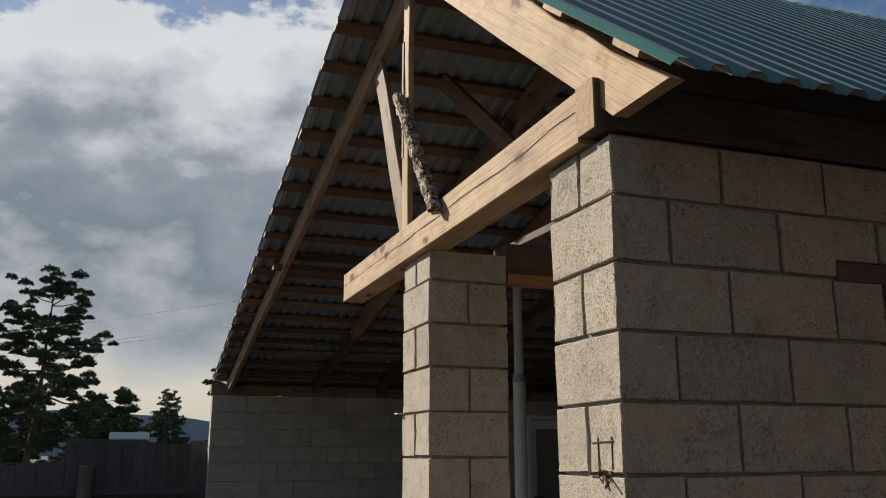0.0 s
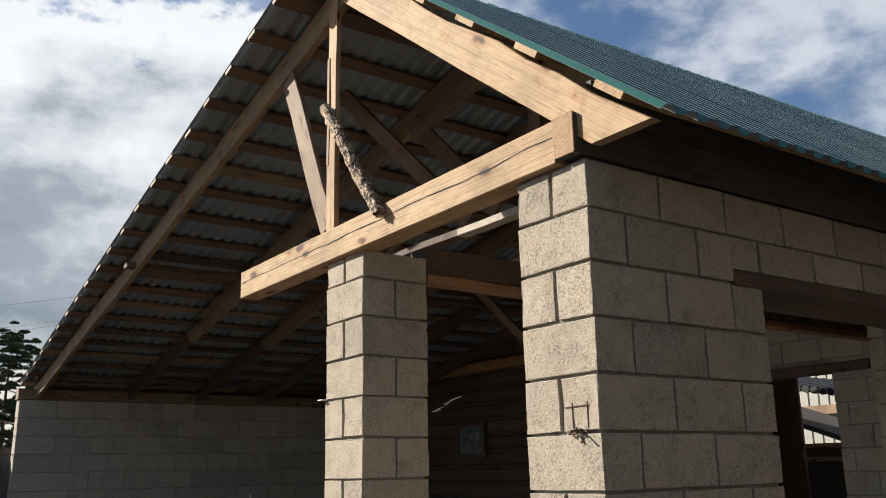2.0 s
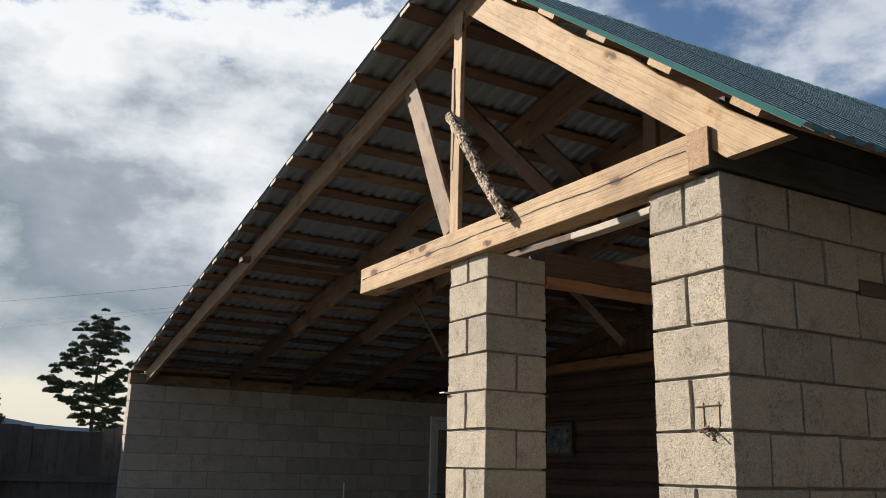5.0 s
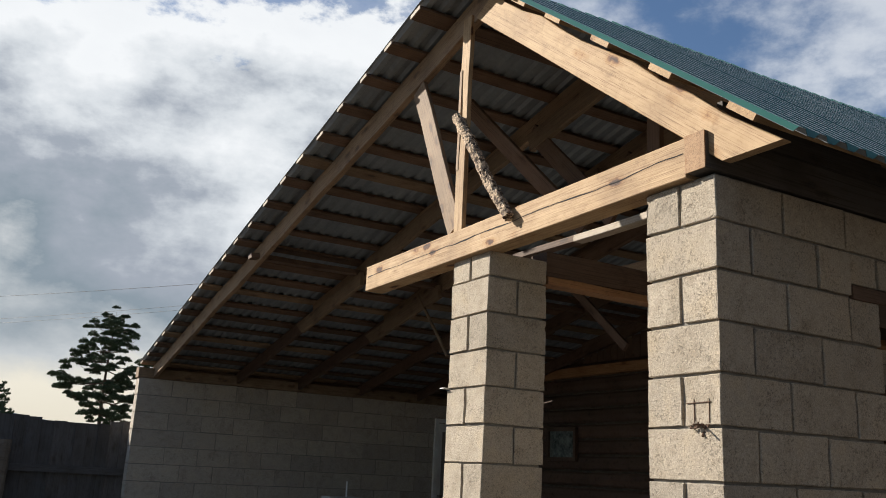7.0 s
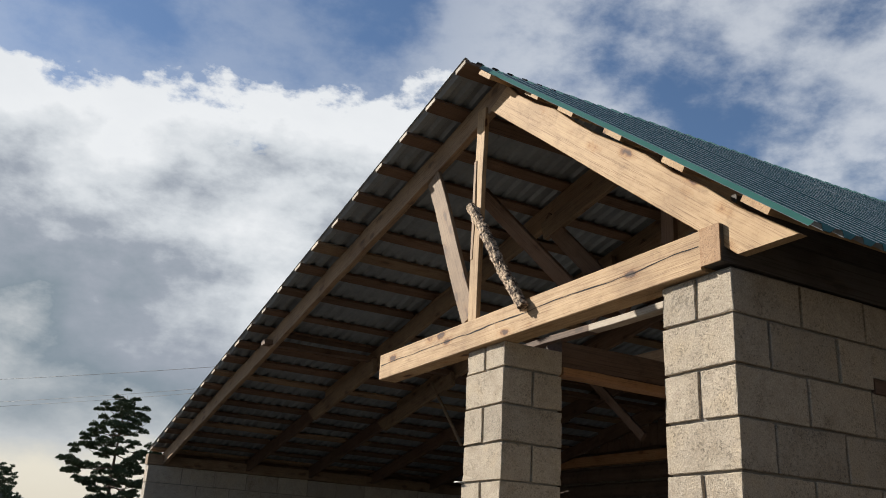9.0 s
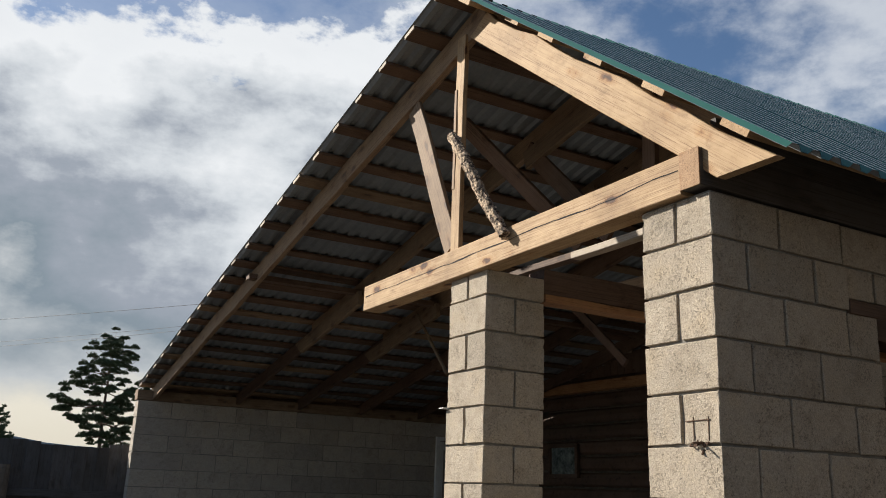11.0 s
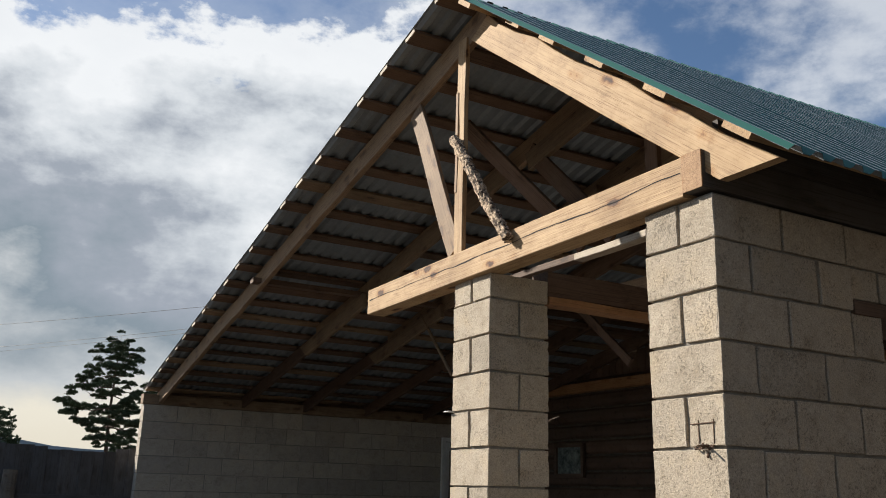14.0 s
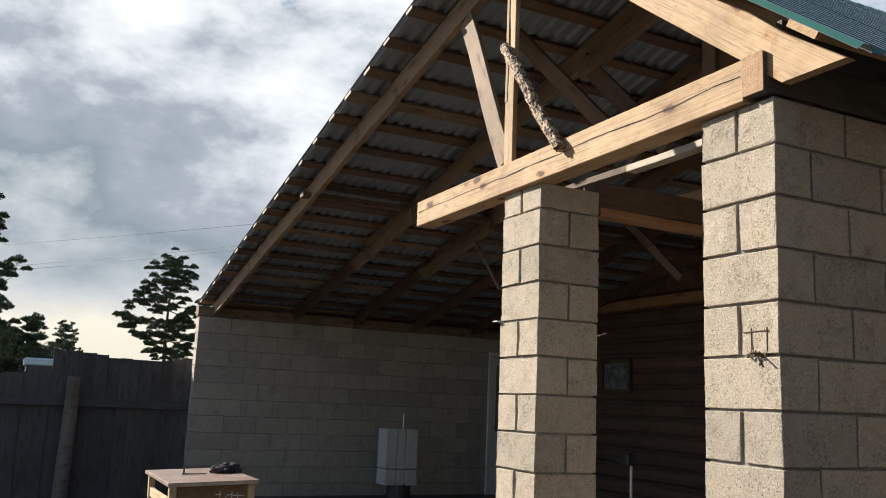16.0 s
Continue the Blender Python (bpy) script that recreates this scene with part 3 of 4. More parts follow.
def sheet(x0, x1, y0, z0, y1, z1, skew=0.0, lift=0.0, climb=0.0):
    """Profiled steel between two lines along x; ribs run down the slope. Green above, bare grey below."""
    pitch, depth, st = 0.112, 0.021, 5
    prof = [(0.0, 0.0), (0.34, 0.0), (0.48, 1.0), (0.80, 1.0)]
    xs = []
    k = math.floor(x0 / pitch)
    rise = lambda x: np.interp((x / pitch) % 1.0, [0.0, 0.34, 0.48, 0.80, 1.0], [0, 0, 1, 1, 0]) * depth
    xs.append((x0, rise(x0)))
    while k * pitch < x1:
        for f, h in prof:
            x = (k + f) * pitch
            if x0 + 0.002 < x < x1 - 0.002:
                xs.append((x, h * depth))
        k += 1
    xs.append((x1, rise(x1)))
    n = Vector((0, z0 - z1, y1 - y0)).normalized()
    if n.z < 0:
        n = -n
    bm = bmesh.new()
    layers = []
    for off in (0.0, -0.002):
        grid = []
        for x, h in xs:
            col = []
            for i in range(st + 1):
                f = i / st
                y, z = y0 + (y1 - y0) * f, z0 + (z1 - z0) * f + climb * x * (1 - f)
                sag = 0.004 * noise.noise(Vector((x * 1.5, y * 1.2, 7)))
                col.append(bm.verts.new(Vector((x + skew * (y - 2), y, z)) + n * (h + off + sag + lift)))
            grid.append(col)
        layers.append(grid)
    for li, grid in enumerate(layers):
        for a, b in zip(grid, grid[1:]):
            for i in range(st):
                f = bm.faces.new((a[i], b[i], b[i + 1], a[i + 1]))
                f.material_index = li
    bmesh.ops.recalc_face_normals(bm, faces=[f for f in bm.faces])
    for f in bm.faces:
        f.normal_update()
        if (f.normal.dot(n) > 0) != (f.material_index == 0):
            f.normal_flip()
    return part("roof_sheet", bm, ("green", "zinc"), ROOF)


def roof():
    lz = lambda y: 4.684 - LS * y
    rz = lambda y: 2.985 + RS * (y - 0.0) - 0.045
    edges = [-0.262, 0.905, 2.045, 3.185, 4.455]
    for k, (a, c) in enumerate(zip(edges, edges[1:])):
        sheet(a, c + 0.06, RIDGE_Y + 0.03, lz(RIDGE_Y + 0.03), 10.12, lz(10.12), 0.0155, 0.003 * (k % 2))
    # a sheet short at one seam leaves a slot open to the sky
    sheet(4.505, 4.745, RIDGE_Y, lz(RIDGE_Y), 8.63, lz(8.63), 0.0155, 0.003)
    sheet(4.505, 4.745, 9.40, lz(9.40), 10.12, lz(10.12), 0.0155, 0.003)
    # added upright strip, unseen from below, blocks sun through the slot
    timber("flashing", (4.608, 8.4, lz(8.4) + 0.13), (4.608, 9.7, lz(9.7) + 0.13), 0.004, 0.24, "zinc", ROOF, "unseen steel strip added to keep the sun out of the open seam", seed=7, up=(0, LS, 1), bow=0.0)
    sheet(4.735, 6.3, RIDGE_Y + 0.03, lz(RIDGE_Y + 0.03), 10.12, lz(10.12), 0.0155)
    edges = [-0.187, 0.905, 2.045, 3.185, 4.325, 6.3]
    for k, (a, c) in enumerate(zip(edges, edges[1:])):
        sheet(a, c + 0.06, RIDGE_Y + 0.01, rz(RIDGE_Y + 0.01), -0.43, rz(-0.43), -0.045, 0.003 * (k % 2), 0.022)
    rng = random.Random(21)
    # battens along the roof
    ys = [1.80, 2.19, 2.57, 2.96, 3.36, 3.78, 4.17, 4.56, 5.01, 5.47, 5.87, 6.28, 6.68, 7.09, 7.5, 7.92, 8.33, 8.75, 9.17, 9.6, 9.98]
    for i, y in enumerate(ys):
        z = lz(y) - 0.018
        x = -0.2635 + 0.0155 * (y - 2) + rng.choice((0.0, 0.004, 0.012, 0.002))
        wd = rng.uniform(0.10, 0.155)
        cutx = rng.uniform(1.8, 3.2)
        # thin cap: pale fresh-cut wood, with the sun on it painted in
        timber("batten_end", (x - 0.006, y, z), (x, y, z), wd * 0.97, 0.025, "pale_board", ROOF, "pale sawn batten end, sunlight put into its cap", seed=300 + i, up=(0, LS, 1), bow=0.0)
        lengths = [(x, cutx), (cutx + 0.01, 6.2)]
        if 8.6 < y < 9.3:
            lengths[1:] = [(cutx + 0.01, 4.56), (4.90, 6.2)]
        for a, b in lengths:
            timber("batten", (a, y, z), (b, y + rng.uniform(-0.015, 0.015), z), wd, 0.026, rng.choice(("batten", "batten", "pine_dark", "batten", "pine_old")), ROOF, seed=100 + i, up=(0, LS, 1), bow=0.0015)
    for i, y in enumerate((1.62, 1.36, 1.04, 0.66, 0.26, -0.17)):
        z = rz(y) - 0.026
        timber("batten", (-0.035 if i else -0.2, y, z), (6.2, y, z), 0.16, 0.03, "pine", ROOF, seed=140 + i, up=(0, -RS, 1), bow=0.001)
    # rafters, posts and braces, truss by truss
    for i, x in enumerate((0.0, 1.13, 2.05, 3.05, 4.05, 5.1)):
        # trusses further in get darker wood, roof shade put into the colour
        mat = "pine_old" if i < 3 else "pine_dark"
        zt = lambda y: lz(y) - 0.032 - 0.088           # axis of a long rafter
        end = 10.05 if i == 0 else 7.1
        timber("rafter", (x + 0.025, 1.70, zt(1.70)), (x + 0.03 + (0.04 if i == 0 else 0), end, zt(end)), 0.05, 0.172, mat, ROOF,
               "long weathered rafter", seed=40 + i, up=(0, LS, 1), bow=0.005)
        # lower lengths are dark to paint the shadow near the north wall
        if i:
            timber("lower_rafter", (x + 0.082, 6.5, zt(6.5)), (x + 0.082, 10.05, zt(10.05)), 0.05, 0.15, "log", ROOF,
                   "lower length of a rafter, roof shade put into its dark colour", seed=46 + i, up=(0, LS, 1), bow=0.004)
        za = lambda y: rz(y) - 0.045 - 0.118           # axis of a short rafter
        timber("rafter", (x + (0.008 if i == 0 else 0.03), -0.205 if i == 0 else 0.12, za(-0.205 if i == 0 else 0.12)), (x + (0.008 if i == 0 else 0.03), 1.74, za(1.74)), 0.05, 0.188, "pine" if i == 0 else mat, ROOF,
               "short pale rafter with a wavy natural edge" if i == 0 else "", seed=50 + i, up=(0, -RS, 1), wane=0.028 if i == 0 else 0.0, bow=0.003,
               cut0=-1.0 / RS, cut1=-0.55)
    # lap boards that splice the inner rafters; their lower ends hang free
    for i, x in enumerate((1.13, 2.05, 3.05)):
        for k, (ya, yb, drop) in enumerate(((1.75, 2.80, 0.155), (3.05, 5.50, 0.10), (5.72, 7.36, 0.125))):
            lap = lambda y: lz(y) - 0.032 - 0.088 - drop
            timber("lap_board", (x - 0.03 - 0.03 * (k % 2), ya, lap(ya)), (x - 0.03 - 0.03 * (k % 2), yb + 0.05 * i, lap(yb + 0.05 * i)), 0.045, 0.15, "pine_old" if i < 2 else "pine_dark", ROOF,
                   "weathered board lapped beside the rafter", seed=400 + 5 * i + k, up=(0, LS, 1), bow=0.002, cut1=1.1 if k == 2 else 0.1)
    z0 = 2.76
    # front truss
    timber("tie_beam", (0.03, 0.122, 2.676), (0.03, 3.135, 2.668), 0.13, 0.172, "pine", ROOF, "squared pine tie beam with a drying crack", seed=60, bow=0.0)
    bm = bmesh.new()
    last = None
    for i in range(61):
        f = i / 60
        y = 0.13 + 2.98 * f
        z = 2.690 - 0.012 * f + 0.016 * noise.noise(Vector((y * 2.3, 1.0, 0))) + 0.006 * noise.noise(Vector((y * 9, 4.0, 0)))
        t = 0.0045 * (0.35 + abs(noise.noise(Vector((y * 3, 9, 0)))) * 1.4)
        now = (bm.verts.new((-0.0360, y, z - t)), bm.verts.new((-0.0360, y, z + t)))
        if last:
            bm.faces.new((last[0], last[1], now[1], now[0]))
        last = now
    part("drying_crack", bm, "void", ROOF, "dark lengthwise drying crack")
    # plate's long side carries the eave's shade in its colour, its end cap doesn't
    timber("wall_plate", (-0.034, 0.066, 2.684), (6.2, 0.068, 2.684), 0.106, 0.16, "grey_wood", ROOF, "weathered wall plate, eave shade put into its dark grey", seed=61, bow=0.001)
    timber("plate_end", (-0.040, 0.066, 2.684), (-0.0345, 0.066, 2.684), 0.106, 0.16, "end_grain", ROOF, "brown stained sawn end of the wall plate", seed=66, bow=0.0)
    timber("king_post", (0.0, 1.955, z0), (0.0, 1.945, 4.15), 0.03, 0.095, "pine", ROOF, "narrow pine king post", seed=62, up=(0, 1, 0))
    timber("cleat", (-0.005, 1.985, 3.15), (-0.005, 1.985, 3.80), 0.03, 0.03, "pine_old", ROOF, seed=63, up=(0, 1, 0))
    timber("brace", (0.02, 2.03, 2.80), (0.03, 2.62, 3.93), 0.028, 0.15, "pine_old", ROOF, "short weathered diagonal brace", seed=64, up=(0, -1, 0.5))
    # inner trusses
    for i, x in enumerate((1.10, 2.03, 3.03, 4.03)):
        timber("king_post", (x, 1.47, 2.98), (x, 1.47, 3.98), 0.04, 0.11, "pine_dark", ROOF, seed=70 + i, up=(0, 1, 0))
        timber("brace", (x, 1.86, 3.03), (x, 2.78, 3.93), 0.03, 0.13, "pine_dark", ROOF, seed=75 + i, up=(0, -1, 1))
        if i:
            timber("collar", (x - 0.05, 0.45, 2.965), (x - 0.05, 3.3, 2.965), 0.04, 0.10, "pine_old", ROOF, "weathered tie board", seed=80 + i)
    # one board in two colours: its sunlit stretch pale, its shaded end dark
    timber("collar", (0.92, 0.45, 2.885), (0.91, 1.98, 2.885), 0.08, 0.045, "pale_board", ROOF, "weathered tie board, sunlit stretch painted pale", seed=80)
    timber("collar", (0.91, 1.985, 2.885), (0.90, 3.2, 2.885), 0.08, 0.045, "pine_dark", ROOF, "end of the tie board, its shade painted as dark wood", seed=89)
    timber("brace", (1.05, 2.10, 3.01), (0.48, 2.72, 3.97), 0.04, 0.11, "pine_dark", ROOF, "dark diagonal brace", seed=79, up=(0, -1, 1))
    timber("brace", (3.03, 4.97, 3.52), (3.03, 3.90, 2.61), 0.035, 0.085, "log", ROOF, "long dark knee brace under a rafter", seed=95, up=(0, 1, -1))
    timber("beam", (0.396, 1.70, 2.575), (5.3, 1.70, 2.575), 0.15, 0.15, "pine_dark", ROOF, "long dark inner beam beside the pillar", seed=90)
    # added amber strip stands for bounced light on the beam's underside
    timber("beam_lath", (0.398, 1.665, 2.475), (5.2, 1.665, 2.475), 0.11, 0.045, "pine_warm", ROOF, "amber strip painting the bounce light under the inner beam", seed=96)
    timber("beam", (-0.06, 5.83, 3.345), (5.3, 5.83, 3.345), 0.11, 0.05, "pine_dark", ROOF, "dark stretcher under the rafters", seed=91)
    # dark grey here includes the deep shade under the eave
    timber("frieze_board", (0.09, 0.045, 2.845), (5.3, 0.045, 2.845), 0.03, 0.165, "grey_wood", ROOF, "board closing the eave, eave shade put into its dark grey", seed=93, bow=0.001)
    timber("beam", (0.4, 0.2, 2.62), (5.3, 0.2, 2.62), 0.1, 0.06, "pine_dark", ROOF, seed=92)


roof()


def bark_stick():
    a, b = Vector((-0.055, 1.955, 3.475)), Vector((-0.068, 1.335, 2.69))
    bm = bmesh.new()
    n, seg = 90, 20
    d = (b - a)
    q = d.to_track_quat("Z", "Y").to_matrix()
    rings = []
    for i in range(n + 1):
        f = i / n
        c = a + d * f + Vector((0, 0, 0.012 * math.sin(f * 7)))
        ring = []
        for k in range(seg):
            t = 2 * math.pi * k / seg
            p = Vector((math.cos(t), math.sin(t), 0))
            r = 0.030 * (1 - 0.1 * f) + 0.010 * noise.noise(Vector((p.x * 2, p.y * 2, f * 17))) + 0.012 * (0.5 - abs(noise.noise(Vector((p.x * 3, p.y * 3, f * 38))))) * (1 if noise.noise(Vector((p.x * 1.5, p.y * 1.5, f * 9 + 4))) > -0.1 else 0.2)
            ring.append(bm.verts.new(c + q @ (p * r)))
        rings.append(ring)
    for u, v in zip(rings, rings[1:]):
        for k in range(seg):
            bm.faces.new((u[k], v[k], v[(k + 1) % seg], u[(k + 1) % seg]))
    bm.faces.new(rings[0])
    bm.faces.new(rings[-1])
    bmesh.ops.recalc_face_normals(bm, faces=bm.faces)
    tagged(link("bark_stick", bm, "bark"), "rough stick with flaking bark nailed slantwise to the gable truss", "stick")


bark_stick()


# ---- yard: fence, table, things under the roof ----
def fence():
    f = empty("fence", -0.15, 10.32, 0, "tall fence of dark weathered vertical planks", "fence")
    rng = random.Random(31)
    x, count = 0.35, 0
    while x > -16:
        w = rng.uniform(0.12, 0.19)
        h = (1.84 if x > -1.66 else 1.57) + rng.uniform(-0.03, 0.02) + (0.03 * math.sin(x * 3))
        bm = timber_mesh(h + 0.05, w, 0.024, rng, bow=0.002)
        part("plank", bm, "fence_wood", f, where=pose(x - w / 2, 0.013 * (count % 2), -0.05, 0, -90, 90 + rng.uniform(-1.5, 1.5)))
        x -= w - 0.008 if rng.random() > 0.06 else w + 0.007
        count += 1
    timber("rail", (0.2, -0.05, 1.19), (-16, -0.05, 1.21), 0.05, 0.09, "fence_wood", f, seed=11, bow=0.004)
    for i, x in enumerate((-1.5, -4.6, -7.7, -10.8, -13.9)):
        bm = tube((x, -0.17, -0.1), (x + 0.03, -0.17, 1.53), 0.098, 0.085, 14)
        for v in bm.verts:
            v.co.x += 0.006 * noise.noise(v.co * 3)
        part("post", bm, "post_wood", f, "round weathered fence post")


fence()


def table():
    """Home-made bench with a plywood front; it stands a little crooked."""
    t = empty("work_table", -0.95, 4.92, -0.02, "rough pale wooden work table with a brown plywood front", "table")
    t.matrix_basis = pose(-0.985, 4.92, -0.03, 0, -2.2, 0)
    part("tabletop", timber_mesh(1.10, 0.66, 0.028, random.Random(3), bow=0.001), "stained_top", t, "stained reddish board top", pose(0, -0.61, 0.768, 0, 0, 90))
    for x in (-0.285, 0.285):
        for y in (-0.53, 0.42):
            part("leg", timber_mesh(0.755, 0.062, 0.05, random.Random(int(x * 10 + y * 100)), bow=0.001), "cream_wood", t, where=pose(x, y, 0, 0, -90, 0))
    for x in (-0.285, 0.285):
        part("rail", timber_mesh(0.9, 0.03, 0.07, random.Random(9), bow=0.001), "cream_wood", t, where=pose(x, -0.5, 0.62, 0, 0, 90))
    front = part("front_panel", box(-0.252, 0.252, -0.548, -0.538, 0.2, 0.75), "ply", t, "brown plywood front panel")
    bm = bmesh.new()
    rng = random.Random(2)
    for i in range(9):
        x, z = 0.03 + 0.022 * i, 0.66 + rng.uniform(-0.02, 0.02)
        if i % 2:
            box(x, x + 0.004, -0.5505, -0.5482, z - 0.025, z + 0.03, bm)
        else:
            box(x - 0.01, x + 0.03, -0.5505, -0.5482, z, z + 0.005, bm)
    part("chalk_marks", bm, "white", front, "pale chalk scribble")
    bm = bmesh.new()
    bmesh.ops.create_icosphere(bm, subdivisions=4, radius=1.0)
    for v in bm.verts:
        p = v.co.copy()
        k = 1 + 0.35 * noise.noise(p * 1.6) + 0.22 * noise.noise(p * 4.1) + 0.08 * noise.noise(p * 9)
        v.co = Vector((p.x * 0.13 * k, p.y * 0.10 * k, max(0.0, p.z * 0.055 * k + 0.018)))
    c = link("work_cloth", bm, "cloth", where=pose(-0.78, 4.96, 0.763, 0, -2.0, 20))
    tagged(c, "crumpled dark work gloves or rag lying on the table", "cloth")
    bm = tube((-0.01, 0, 0.0), (0.15, -0.12, 0.012), 0.006, 0.004, 8)
    tube((0.0, 0.0, 0.0), (0.0, 0.0, 0.045), 0.008, 0.006, 8, bm)
    tagged(link("tool", bm, "dark", where=pose(-1.14, 4.85, 0.758)), "small dark hand tool lying on the table", "tool")


table()


def casing():
    """White foam casing round an upright pipe, on a low dark base."""
    c = empty("foam_casing", 2.44, 8.75, 0.02, "white foam-block casing with dark seams round a thin pipe", "casing")
    part("base", tube((0, 0, 0), (0, 0, 0.30), 0.17, 0.15, 16), "dark", c, "dark low base")
    part("pipe", tube((0.03, 0, 0.2), (0.03, 0, 1.20), 0.011, seg=10), "white", c, "thin pale pipe")
    for z0, z1, inset in ((0.27, 0.475, 0.0), (0.485, 1.0, 0.005)):
        for x0, x1, y0 in ((-0.26, -0.10, -0.14), (-0.096, 0.02, -0.15), (0.025, 0.19, -0.165), (0.195, 0.26, -0.06)):
            part("panel", box(x0, x1 - 0.004, y0 + inset, 0.16, z0, z1, bevel=0.006), "foam", c)


casing()


def pipes_and_poles():
    p = empty("flue_pipe", 2.38, 5.75, 0, "tall dull white flue pipe with a joint, under the roof", "pipe")
    part("lower_pipe", tube((0, 0, 0.02), (0, 0, 2.36), 0.062, seg=20), "foam", p)
    part("collar", tube((0, 0, 2.34), (0, 0, 2.42), 0.070, 0.058, 20), "zinc", p, "grey joint collar")
    part("upper_pipe", tube((0, 0, 2.40), (0, 0, 3.50), 0.046, seg=20), "foam", p)
    s = link("lath", tube((2.0, 6.17, 3.30), (2.0, 5.45, 2.555), 0.016, 0.019, 10), "pine_old")
    s.parent = ROOF
    b = empty("drill_stand", 3.5, 5.2, 0.02, "pale upright rod with a dark motor head", "tool")
    part("rod", tube((0, 0, 0), (0, 0, 0.83), 0.014, seg=10), "white", b, "pale rod")
    bm = box(-0.10, 0.02, -0.06, 0.06, 0.80, 0.93, bevel=0.02)
    tube((-0.18, 0.02, 0.86), (-0.09, 0.0, 0.86), 0.03, 0.045, 12, bm)
    part("motor", bm, "dark", b, "dark rounded motor head")
    part("foot", box(-0.12, 0.12, -0.12, 0.12, 0, 0.02, bevel=0.004), "dark", b)
    n = empty("yard_gate", 22, 14.4, -0.04, "pale blue-grey sheet gate far across the yard", "gate")
    for k in range(3):
        part("gate_panel", box(0, 0.04, 1.1 * k, 1.1 * k + 1.07, 0.06, 1.80, bevel=0.005), "blue_panel", n)
    part("gate_frame", box(0.041, 0.10, 0, 3.3, 0, 1.82), "dark", n)
    q = link("inner_pier", box(3.116, 3.474, 0.39, 0.72, 0, 2.9), "mortar")
    tagged(q, "short inner pier of grey concrete blocks", "pier")
    for k in range(14):
        z0 = 0.02 + C * k
        if k % 2:
            block(q, 3.10, 3.49, 0.39, 0.555, z0 + J / 2, z0 + C - J / 2)
            block(q, 3.10, 3.49, 0.57, 0.735, z0 + J / 2, z0 + C - J / 2)
        else:
            block(q, 3.10, 3.29, 0.39, 0.735, z0 + J / 2, z0 + C - J / 2)
            block(q, 3.30, 3.49, 0.39, 0.735, z0 + J / 2, z0 + C - J / 2)


pipes_and_poles()


def wire_hook():
    h = empty("wire_hook", 0, 0.105, 1.605, "rusty bent wire and nails driven into the corner pier", "hook")
    part("bar", tube((-0.002, 0.07, 0.085), (-0.002, -0.055, 0.088), 0.0022, seg=6), "rust", h)
    for y in (0.03, -0.045):
        part("nail", tube((-0.001, y, 0.10), (-0.001, y, 0.01), 0.002, seg=6), "rust", h)
    bm = bmesh.new()
    rng = random.Random(8)
    last = Vector((-0.002, 0.06, 0.0))
    for i in range(16):
        p = Vector((rng.uniform(-0.03, -0.003), 0.035 - i * 0.006 + rng.uniform(-0.01, 0.01), rng.uniform(-0.016, 0.014)))
        tube(last, p, 0.0045, seg=6, bm=bm)
        last = p
    tube((0.0, -0.02, 0.005), (-0.075, -0.025, 0.0), 0.005, seg=6, bm=bm)
    tube((0.0, -0.02, -0.03), (-0.012, -0.022, -0.05), 0.006, seg=6, bm=bm)
    bmesh.ops.scale(bm, vec=(0.8, 0.75, 0.8), verts=bm.verts)
    part("twisted_wire", bm, "rust", h, "dark twisted wire")
    tagged(link("metal_scrap", box(-0.03, 0.05, 1.99, 2.04, 1.848, 1.853), "white"), "small bright metal strip stuck in the pillar joint", "scrap")


wire_hook()


